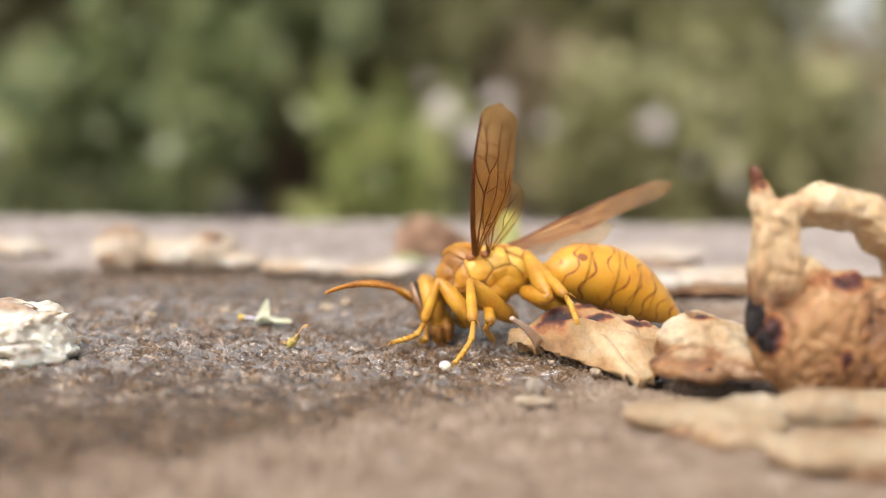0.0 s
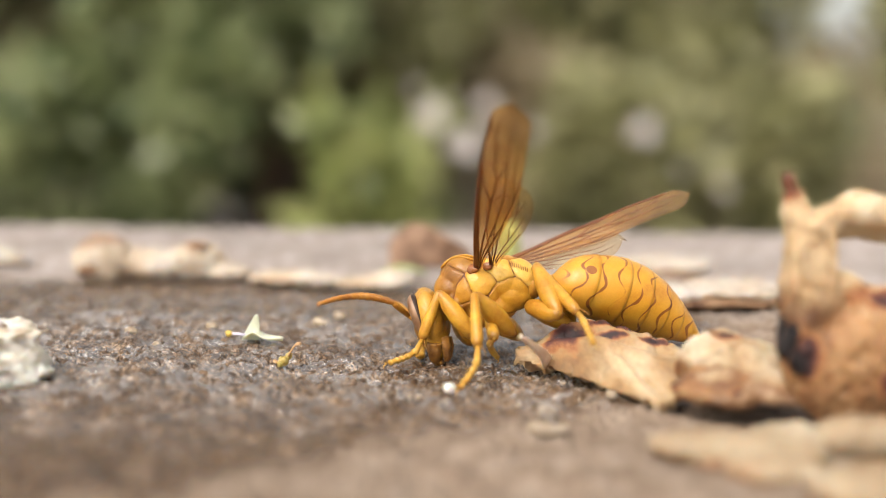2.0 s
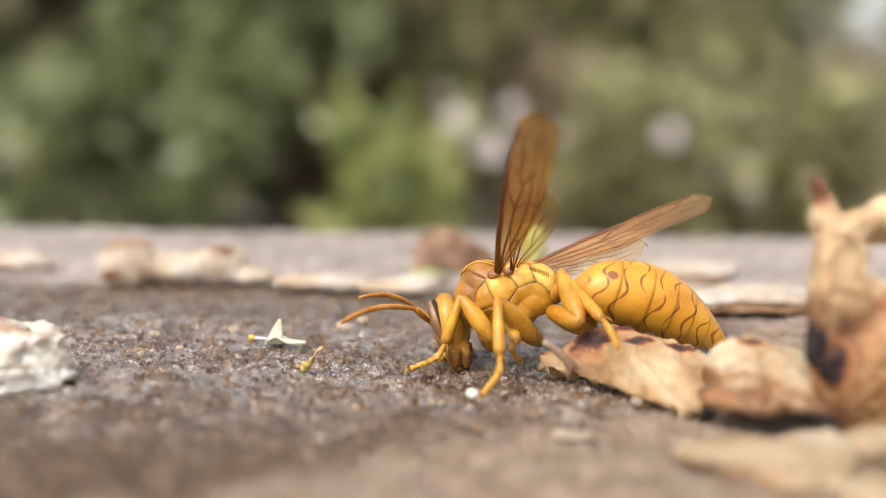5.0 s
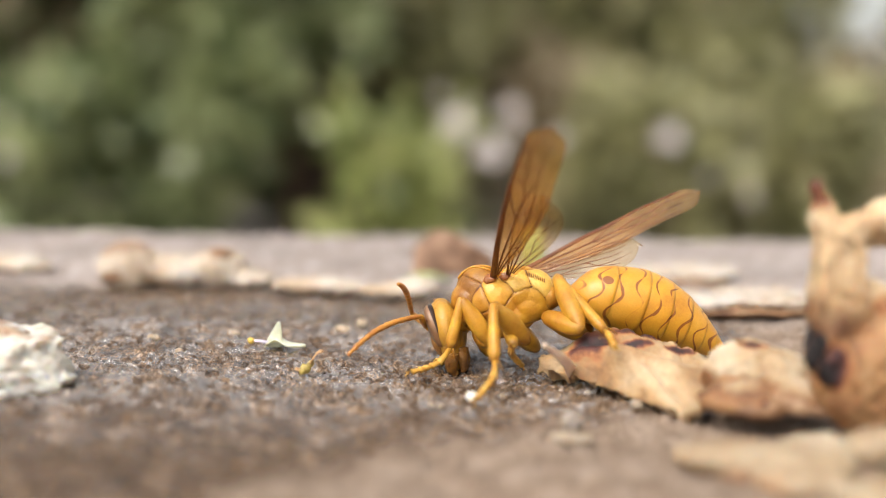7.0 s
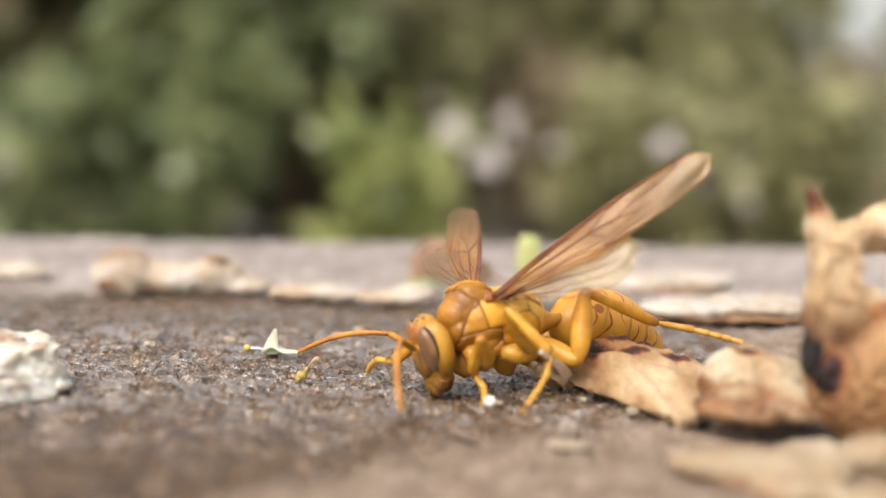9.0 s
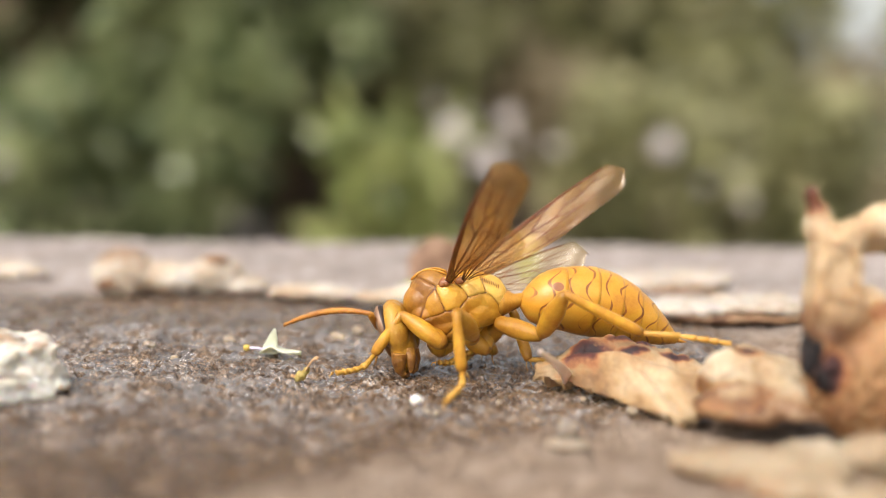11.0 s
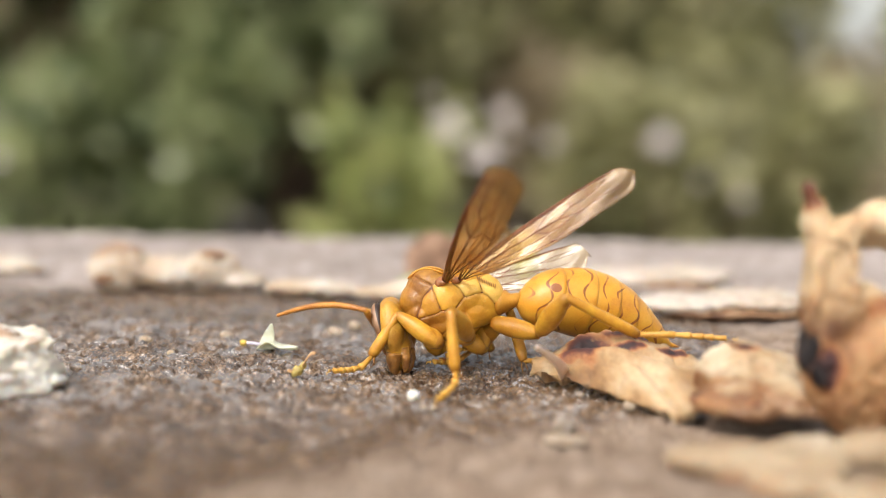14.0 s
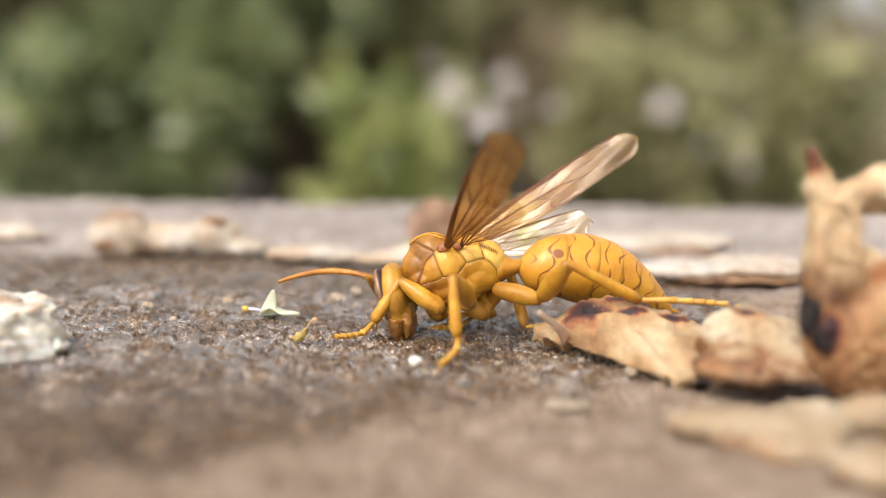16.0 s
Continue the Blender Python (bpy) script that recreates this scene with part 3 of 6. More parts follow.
def sheet(bm, fn, nu, nv, thick):
    """A bent two-sided sheet from fn(u, v), u and v from 0 to 1 (millimetres), with a thickness."""
    rows = []
    for side in (0, 1):
        g = []
        for i in range(nu + 1):
            r = []
            for j in range(nv + 1):
                u, v = i / nu, j / nv
                p = Vector(fn(u, v))
                n = (Vector(fn(u + 1e-3, v)) - p).cross(Vector(fn(u, v + 1e-3)) - p)
                n = n.normalized() if n.length > 0 else Vector((0, 0, 1))
                r.append(bm.verts.new((p + n * thick * (side - 0.5)) * MM))
            g.append(r)
        rows.append(g)
    a, b = rows
    for i in range(nu):
        for j in range(nv):
            bm.faces.new((a[i][j], a[i][j + 1], a[i + 1][j + 1], a[i + 1][j]))
            bm.faces.new((b[i][j], b[i + 1][j], b[i + 1][j + 1], b[i][j + 1]))
    for i in range(nu):
        bm.faces.new((a[i][0], a[i + 1][0], b[i + 1][0], b[i][0]))
        bm.faces.new((a[i + 1][nv], a[i][nv], b[i][nv], b[i + 1][nv]))
    for j in range(nv):
        bm.faces.new((a[0][j + 1], a[0][j], b[0][j], b[0][j + 1]))
        bm.faces.new((a[nu][j], a[nu][j + 1], b[nu][j + 1], b[nu][j]))


def curve(points, u):
    """A smooth curve through points, u from 0 to 1."""
    n = len(points) - 1
    k = min(n - 1, max(0, int(u * n)))
    f = u * n - k
    p = [Vector(points[min(n, max(0, i))]) for i in (k - 1, k, k + 1, k + 2)]
    return 0.5 * (2 * p[1] + (p[2] - p[0]) * f + (2 * p[0] - 5 * p[1] + 4 * p[2] - p[3]) * f * f + (3 * p[1] - p[0] - 3 * p[2] + p[3]) * f**3)


def flakes():
    low = [(-4.9, 4.4, 0.5), (-3.4, 3.2, 0.35), (-1.6, 1.6, 0.25), (0.0, -0.4, 0.2), (1.5, -3.6, 0.2), (3.0, -6.6, 0.2), (4.3, -6.7, 0.35), (5.4, -4.6, 0.8)]
    top = [(-4.9, 4.9, 0.9), (-3.4, 5.4, 1.4), (-1.9, 5.7, 2.3), (-0.4, 5.7, 2.8), (1.4, 5.3, 2.9), (3.2, 4.5, 2.5), (4.9, 3.4, 2.0), (6.2, 2.0, 1.8)]

    def bell(t, c, w):
        return math.exp(-((t - c) / w) ** 2)

    def leafy(u, v, out=0.0):
        a, c = curve(low, u), curve(top, u)
        p = a.lerp(c, v)
        n = noise.noise(Vector((u * 5, v * 4, 2.0)))
        tear = 0.5 * noise.noise(Vector((u * 16, 3.5, 7.0))) + 0.3 * noise.noise(Vector((u * 41, 1.5, 3.0)))
        full = 0.3 + 0.7 * math.sin(math.pi * (0.06 + 0.88 * u))
        swell = (1.0 * math.sin(math.pi * min(1, max(0, v))) + 0.7 * n + 0.12 * noise.noise(Vector((u * 14, v * 6, 5.0)))) * full
        # a valley below the rolled-up rear rim, and two folds running down to the front corner
        lift = -0.85 * bell(v, 0.74, 0.09) * bell(u, 0.52, 0.30) + 0.5 * bell(v, 0.56, 0.08) * bell(u, 0.40, 0.35)
        lift += 0.5 * bell(u + 0.25 * v, 0.66, 0.08) * bell(v, 0.30, 0.28) - 0.35 * bell(u + 0.25 * v, 0.75, 0.06) * bell(v, 0.28, 0.28) + 0.5 * bell(u + 0.2 * v, 0.85, 0.08) * bell(v, 0.25, 0.25)
        lift += 0.05 * noise.noise(Vector((u * 30, v * 9, 9.0))) + 0.22 * noise.noise(Vector((u * 7, v * 3, 4.0)))
        edge = tear * (abs(2 * v - 1) ** 4)
        return (p.x + 0.25 * n + 0.3 * tear * v**4, p.y - 0.5 * swell + 0.9 * edge - 0.25 * lift, max(0.12, p.z + 0.34 * swell * (0.3 + v) + 0.75 * lift + 0.5 * edge * v + 0.15 * v + out))

    m = bread_material("scorched_flake", 0.45, (1, 7.5, 4.5), 0.8, 7.0, streak=(1.0, 0.45, 1.0), relief=0.05, crumb=((0.30, 0.15, 0.05), (0.42, 0.285, 0.14), (0.53, 0.43, 0.285)),
                       scorch=(((-1.4, 4.0, 2.6), (2.3, 2.2, 2.2)), ((1.9, 4.8, 3.4), (3.2, 1.2, 2.0)), ((1.4, 3.0, 3.0), (2.2, 0.6, 1.6)), ((4.7, 2.6, 2.6), (1.5, 0.9, 1.6))))
    bm = bmesh.new()
    sheet(bm, leafy, 150, 90, 0.9)
    ob = part("bread_flake", bm, m)
    ob.location = Vector((12.0, -1.0, 0.0)) * MM
    tagged(ob, "curled torn pale bread flake with scorched dark streaks", "bread")
    # a torn shred that stands up at the flake's tip
    bm = bmesh.new()
    sheet(bm, lambda u, v: (-3.0 - 2.3 * u + 0.25 * math.sin(4 * u) + (v - 0.5) * (0.75 - 0.65 * u) * 0.7, 2.4 - 5.0 * u + (v - 0.5) * 0.4, 0.9 + 3.0 * u + (v - 0.5) * (0.7 - 0.6 * u)), 16, 8, 0.22)
    part("shred", bm, plain_material("torn_bread_skin", [(0.3, (0.58, 0.40, 0.30)), (0.7, (0.72, 0.58, 0.48))], 0.8, 0.6, sss=0.3, translucent=0.3), ob, "pale pinkish torn shred")
    bm = bmesh.new()
    blob(bm, (-0.6, 1.4, 2.9), (2.9, 2.6, 2.2), (0, -8, 0))
    blob(bm, (1.4, 0.8, 2.9), (2.6, 2.6, 1.7))
    blob(bm, (-1.4, -2.2, 2.1), (3.0, 2.4, 0.9), (0, -4, 10))
    blob(bm, (2.6, -2.4, 2.3), (3.6, 2.4, 0.95), (0, 4, -6))
    blob(bm, (5.4, -2.2, 2.2), (2.2, 2.2, 0.85), (0, 6, 0))
    blob(bm, (0.2, 1.9, 0.8), (2.6, 1.9, 0.95))
    m = bread_material("browned_chunk", 0.95, (2, 3.7, 2.5), 0.8, 12.0, brown=1.0, crumb=((0.30, 0.175, 0.08), (0.40, 0.295, 0.18), (0.47, 0.385, 0.275)), scorch=(((-0.4, 0.4, 4.9), (1.6, 0.5, 0.4)), ((-0.2, -4.6, 2.1), (1.6, 0.8, 0.5)), ((4.6, -4.6, 2.3), (1.5, 0.8, 0.45))))
    bread("bread_chunk", (19.9, -7.3, 0.0), bm, 0.2, 0.45, 0.05, 24, m, "rounded bread chunk with a browned underside", crisp=0.2, rind=(((-1.0, -3.0, 1.9), (2.6, 1.75, 0.72), (8, -4, 8)), ((2.8, -3.1, 2.05), (3.4, 1.85, 0.75), (8, 4, -5)), ((-0.2, 0.6, 4.75), (1.5, 0.22, 0.42), (0, 12, -10))))


def near_crusts():
    m = bread_material("pale_crust", 0.6, (2, 1.6, 0.2), 0.6, 20.0, brown=1.0, crumb=((0.20, 0.12, 0.06), (0.30, 0.22, 0.135), (0.39, 0.315, 0.225)))
    for at, seed, shapes, label in (
        ((17.2, -18.3, 0), 31, (((-1.5, 0, 0.9), (3.4, 1.8, 1.0)), ((1.6, -0.8, 0.9), (3.6, 2.2, 1.0)), ((3.2, 0.8, 1.1), (2.4, 1.8, 1.0)), ((1.4, -3.6, 0.65), (3.0, 1.3, 0.8), (0, 0, -6))), "pale strip of bread crust lying flat"),
        ((26.4, -17.9, 0), 32, (((-2.0, 0, 1.3), (3.2, 1.8, 1.4)), ((2.0, 0.4, 1.2), (4.0, 2.0, 1.3)), ((-3.0, 0.2, 1.0), (2.0, 1.5, 1.0))), "pale bread crust piece with a toasted side"),
        ((25.0, -25.4, 0), 33, (((-2.4, 0, 1.0), (3.6, 2.4, 1.1)), ((2.2, 0.3, 1.1), (4.2, 2.4, 1.2))), "flat pale bread crust with a brown rim"),
    ):
        bm = bmesh.new()
        for c, s, *turn in shapes:
            blob(bm, c, s, turn[0] if turn else (0, 0, 0))
        bread("bread_crust", at, bm, 0.35, 0.35, 0.10, seed, m, label, group="flat crusts", rind=(((0.4, -1.9, 0.4), (3.4, 0.9, 0.4)),))


# 46 and 47: strips under the slabs, brown rind with the edge's shade painted in
RINDS = {41: (((-0.2, -0.2, 3.95), (2.6, 1.6, 0.32), (0, 6, 0)), ((-4.0, 0.2, 4.3), (2.2, 1.4, 0.3))), 42: (((5.6, -0.6, 3.7), (1.7, 1.4, 0.7)), ((-5.6, -1.8, 1.2), (1.6, 1.2, 0.9))), 46: (((1.0, -2.6, 0.75), (8.5, 1.5, 0.5)), ((9.0, -1.6, 0.7), (4.0, 1.5, 0.5))), 47: (((2.0, -3.8, 0.4), (7.0, 1.2, 0.4)),)}


TUFTS = tuple(((2.5 + 1.3 * math.sin(k * 2.4), -2.6 + 2.8 * math.cos(k * 1.7), 0.5 + 0.22 * k), (1.5, 0.42, 0.30), (0, 28 - 4 * k + 14 * math.sin(k * 5), 25 * math.sin(k * 3))) for k in range(15))


def far_breads():
    pale = bread_material("stale_bread", 0.6, (2, 2.8, 4.4), 0.5, 40.0, crumb=((0.35, 0.255, 0.17), (0.42, 0.345, 0.265), (0.48, 0.43, 0.37)))
    white = bread_material("soft_crumb", 0.75, (2, 3.3, 4.6), 0.8, 50.0, streak=(0.4, 0.8, 1.5), crumb=((0.44, 0.38, 0.30), (0.53, 0.49, 0.42), (0.60, 0.58, 0.53)))
    # brown towards the bottom: rind colour plus the slab's shadow edge painted in
    flat = bread_material("flat_bread", 0.9, (2, 1, 0.1), 0.4, 60.0, crumb=((0.32, 0.23, 0.155), (0.38, 0.315, 0.25), (0.44, 0.39, 0.34)))
    for name, at, seed, shapes, mat_, label in (
        ("bread_chunk", (-30.6, -2.2, 0), 41, TUFTS + (((0, 0, 2.1), (4.2, 3.6, 2.2)), ((3.0, -0.6, 1.4), (2.3, 2.6, 1.6)), ((-3, 0.5, 2.4), (3.8, 3.4, 2.2)), ((2.0, 1.2, 3.1), (2.0, 1.6, 1.1)), ((3.4, -3.0, 0.8), (2.0, 1.8, 0.9)), ((4.6, -1.2, 0.9), (1.0, 1.4, 0.8))), white, "fluffy white bread chunk with a browned top"),
        ("bread_chunk", (-30.0, 43.0, 0), 42, (((-4.6, 0, 2.0), (3.6, 3.0, 2.7)), ((0.5, 0.5, 1.5), (4.5, 2.8, 2.0)), ((5.4, 0.2, 2.0), (3.2, 2.6, 2.2)), ((8.5, 0.2, 0.9), (3.0, 2.4, 1.1))), pale, "long stale bread piece with browned bumps"),
        ("bread_flake", (-14.5, 40.5, 0), 43, (((0, 0, 0.7), (4.2, 2.4, 0.9)), ((3, 0.4, 0.5), (3.0, 2.0, 0.7))), pale, "thin pale bread flake on the ledge"),
        ("bread_flake", (-5.5, 38.5, 0), 44, (((0, 0, 0.6), (4.4, 2.2, 0.8)), ((2.6, 0.5, 1.2), (2.6, 1.6, 0.8))), pale, "thin pale bread flake beside a dry leaf"),
        ("bread_flake", (-50.0, 50.0, 0), 45, (((0, 0, 0.9), (5.0, 3.0, 1.2)), ((-5, 0, 0.8), (4.0, 2.6, 1.0))), pale, "pale bread flake near the ledge's far side"),
        ("bread_slab", (27.5, 31.5, 0), 46, (((-3.6, 0, 1.3), (5.0, 4.0, 0.9)), ((3.4, 0.5, 1.5), (6.0, 4.2, 1.0)), ((9, 1, 1.2), (5.0, 3.6, 0.9)), ((0, 0.6, 0.5), (6.0, 2.6, 0.6))), flat, "flat pale bread slab with a brown underside and painted edge shade"),
        ("bread_slab", (22.0, 52.0, 0), 47, (((0, 0, 0.9), (7.0, 5.0, 1.1)), ((7, 1, 1.0), (5.5, 4.0, 1.2))), flat, "flat pale bread slab far back on the ledge"),
        ("bread_flake", (21.2, 7.0, 0), 48, (((0, 0, 0.5), (1.4, 0.9, 0.6)), ((1.4, 0.6, 0.6), (1.0, 0.8, 0.7))), white, "small white crumb beside the wasp"),
    ):
        bm = bmesh.new()
        for c, s, *turn in shapes:
            blob(bm, c, s, turn[0] if turn else (0, 0, 0))
        bread(name, at, bm, 0.22 if at[1] < 20 else 0.4, 0.5, 0.09, seed, mat_, label, crisp=0.2, rind=RINDS.get(seed, ()))


standing_crust()
flakes()
near_crusts()
far_breads()

SUGAR = plain_material("white_sugar", [(0.3, (0.55, 0.52, 0.47)), (0.7, (0.68, 0.67, 0.65))], 1.2, 0.35, sss=0.5, bump_mm=0.05)
CRUMB = plain_material("pale_crumb", [(0.3, (0.24, 0.17, 0.11)), (0.7, (0.36, 0.30, 0.23))], 1.5, 0.7, sss=0.3, bump_mm=0.1)
CRYSTAL = plain_material("clear_crystal", [(0.3, (0.17, 0.13, 0.10)), (0.7, (0.34, 0.29, 0.24))], 1.0, 0.12, sss=0.4, bump_mm=0.1)


def crumb(name, at, size, seed, mat_, label, category, group="", voxel=0.09):
    bm = bmesh.new()
    rng = random.Random(seed)
    blob(bm, (0, 0, size[2] * 0.8), size, (rng.uniform(-15, 15), rng.uniform(-15, 15), rng.uniform(0, 180)))
    blob(bm, (size[0] * 0.5, size[1] * 0.2, size[2] * 0.7), (size[0] * 0.6, size[1] * 0.7, size[2] * 0.7), (0, rng.uniform(-20, 20), 0))
    ob = part(name, organic(name, bm, max(voxel, size[0] * 0.09), size[2] * 0.4, size[2] * 0.12, seed), mat_)
    ob.location = Vector(at) * MM
    return tagged(ob, label, category, group)


for k, (x, y, s) in enumerate(((-0.9, -5.6, 0.28), (-0.3, -5.9, 0.26), (3.9, -3.0, 0.3), (12.6, -5.0, 0.5), (9.8, -1.6, 0.3), (22.9, 10.1, 0.8), (-18.0, 16.0, 0.5), (-7.6, 21.2, 0.55), (-21, 9, 0.35), (-17, 3.2, 0.3), (6.2, -7.2, 0.22), (-24, 13, 0.6), (10.2, -10.6, 0.24))):
    crumb("crumb", (x, y, 0.0), (s, s * 0.8, s * 0.7), 100 + k, CRUMB, "tiny pale bread crumb on wet concrete", "crumb", "crumbs")
crumb("crumb", (-9.0, 18.5, 0), (0.95, 0.6, 0.38), 130, CRUMB, "white crumb lying on the wet ledge", "crumb", "crumbs")
crumb("crumb", (7.4, -13.6, 0), (1.3, 0.6, 0.42), 131, CRUMB, "flat oblong pale crumb", "crumb", "crumbs")
crumb("sugar_crystal", (7.7, -10.4, 0), (0.62, 0.55, 0.6), 132, CRYSTAL, "translucent sugar crystal on the ledge", "crystal")


def dry_leaf():
    root = empty("dry_leaf", Matrix.Translation(Vector((0.3, 53.0, 0)) * MM))
    brown = plain_material("dry_brown_leaf", [(0.3, (0.10, 0.052, 0.03)), (0.5, (0.26, 0.145, 0.085)), (0.7, (0.42, 0.28, 0.19))], 0.5, 0.7, translucent=0.2)
    bm = bmesh.new()

    def blade(u, v):
        w = 1.0 - 0.55 * (2 * u - 0.9) ** 2
        return (-4.4 + 9.4 * u, 1.2 * math.sin(3.0 * u) + 2.6 * (v - 0.5) * math.cos(2.5 * u), 0.2 + (4.9 * w) * v + 0.5 * math.sin(7 * u) * v)

    sheet(bm, blade, 22, 12, 0.16)
    part("blade", bm, brown, root)
    bm = bmesh.new()
    tube_to(bm, [Vector(p) * MM for p in ((3.6, 0.4, 0.4), (5.4, 0.0, 1.0), (7.0, -0.6, 0.3))], [0.35 * MM, 0.25 * MM, 0.22 * MM], 8)
    part("stalk", bm, brown, root)
    tagged(root, "curled dry brown leaf scrap on the ledge", "leaf")

    root = empty("flower_bud", Matrix.Translation(Vector((9.8, 52.5, 0)) * MM))
    green = plain_material("yellow_green_bud", [(0.3, (0.30, 0.31, 0.10)), (0.7, (0.44, 0.44, 0.19))], 0.6, 0.6, sss=0.3)
    for k in range(5):
        bm = bmesh.new()
        a = k * 72
        m = pose(0.55 * math.cos(radians(a)), 0.55 * math.sin(radians(a)), 3.1, 8 * math.sin(radians(a)), -8 * math.cos(radians(a)), a)
        bmesh.ops.create_icosphere(bm, subdivisions=3, radius=1, matrix=Matrix.Diagonal((MM, MM, MM, 1)) @ m @ Matrix.Diagonal((0.95, 1.15, 2.9, 1)))
        part("petal", bm, green, root)
    tagged(root, "closed yellow-green flower bud standing behind", "bud")

    root = empty("green_leaf", Matrix.Translation(Vector((-2.4, 46.0, 0)) * MM))
    g2 = plain_material("soft_green_leaf", [(0.3, (0.22, 0.26, 0.08)), (0.7, (0.42, 0.46, 0.20))], 0.5, 0.6, translucent=0.2)
    bm = bmesh.new()
    sheet(bm, lambda u, v: (-2.6 + 5.2 * u, (v - 0.5) * 3.2 * math.sin(math.pi * (0.08 + 0.86 * u)), 0.4 + 0.8 * math.sin(3 * u) + 0.4 * (v - 0.5) ** 2), 14, 8, 0.15)
    part("blade", bm, g2, root)
    tagged(root, "small green leaf scrap beside the dry leaf", "leaf")


dry_leaf()


def fallen_flower():
    root = empty("fallen_flower", Matrix.Translation(Vector((-13.2, 10.6, 0)) * MM))
    pale = plain_material("pale_petal", [(0.3, (0.55, 0.55, 0.38)), (0.7, (0.72, 0.71, 0.58))], 0.8, 0.5, sss=0.2, bump_mm=0.05, translucent=0.25)
    bm = bmesh.new()
    sheet(bm, lambda u, v: (-0.75 + 0.5 * u + (v - 0.5) * (1.5 * max(0.0, 1 - u) ** 0.8 + 0.18), 0.3 * math.sin(2 * u), 0.35 + 2.3 * u), 12, 8, 0.14)
    part("petal", bm, pale, root)
    bm = bmesh.new()
    sheet(bm, lambda u, v: (-1.3 + 3.5 * u, -0.2 + (v - 0.5) * 1.5 * math.sin(math.pi * (0.12 + 0.8 * u)), 0.45 + 0.9 * (v - 0.5) ** 2 + 0.9 * math.exp(-((u - 0.25) / 0.2) ** 2) * 0.6), 16, 8, 0.14)
    part("petal", bm, pale, root)
    bm = bmesh.new()
    sheet(bm, lambda u, v: (-1.0 + 1.4 * u, 0.5 + (v - 0.5) * 1.1 * math.sin(math.pi * (0.1 + 0.85 * u)), 0.3 + 0.5 * u), 8, 6, 0.12)
    part("petal", bm, pale, root)
    lilac = plain_material("lilac_filament", [(0.3, (0.46, 0.40, 0.52)), (0.7, (0.66, 0.62, 0.70))], 0.8, 0.5)
    bm = bmesh.new()
    tube_to(bm, [Vector(p) * MM for p in ((-0.9, 0, 0.7), (-1.8, -0.1, 0.9), (-2.7, 0, 0.9))], [0.16 * MM, 0.13 * MM, 0.12 * MM], 8)
    part("filament", bm, lilac, root, "thin lilac filament")
    yellow = plain_material("yellow_anther", [(0.3, (0.42, 0.26, 0.03)), (0.7, (0.60, 0.44, 0.10))], 1.2, 0.6)
    bm = bmesh.new()
    blob(bm, (-2.75, 0, 0.9), (0.36, 0.3, 0.3))
    part("anther", organic("anther", bm, 0.1, 0.05, 0.06, 3), yellow, root, "yellow pollen anther")
    root.scale = (0.88, 0.88, 0.88)
    tagged(root, "fallen pale greenish-white flower with a yellow anther", "flower")

    root = empty("bud_scrap", Matrix.Translation(Vector((-10.0, 2.8, 0)) * MM))
    tan = plain_material("tan_sepal", [(0.3, (0.34, 0.17, 0.06)), (0.7, (0.56, 0.34, 0.16))], 0.9, 0.6)
    lime = plain_material("lime_bud", [(0.3, (0.22, 0.15, 0.03)), (0.7, (0.42, 0.33, 0.09))], 0.9, 0.5, sss=0.2)
    for c, s, turn in (((-0.25, 0, 0.45), (0.42, 0.34, 0.42), (0, 20, 0)), ((-0.5, -0.3, 0.25), (0.3, 0.26, 0.22), (0, 0, 0)), ((0.1, 0.1, 0.75), (0.26, 0.24, 0.4), (0, 30, 0))):
        bm = bmesh.new()
        blob(bm, c, s, turn)
        part("bud", organic("bud", bm, 0.09, 0.05, 0.05, 4), lime, root)
    bm = bmesh.new()
    sheet(bm, lambda u, v: (0.1 + 0.9 * u, (v - 0.5) * 0.8, 0.8 + 0.9 * math.sin(1.9 * u) + 0.25 * (v - 0.5) ** 2), 8, 5, 0.1)
    part("sepal", bm, tan, root, "dry tan sepal")
    bm = bmesh.new()
    sheet(bm, lambda u, v: (-0.2 - 0.8 * u, (v - 0.5) * 0.6, 0.15 + 0.3 * u), 6, 4, 0.1)
    part("sepal", bm, tan, root, "dry tan sepal")
    tagged(root, "small lime and tan flower bud scrap", "bud")


fallen_flower()


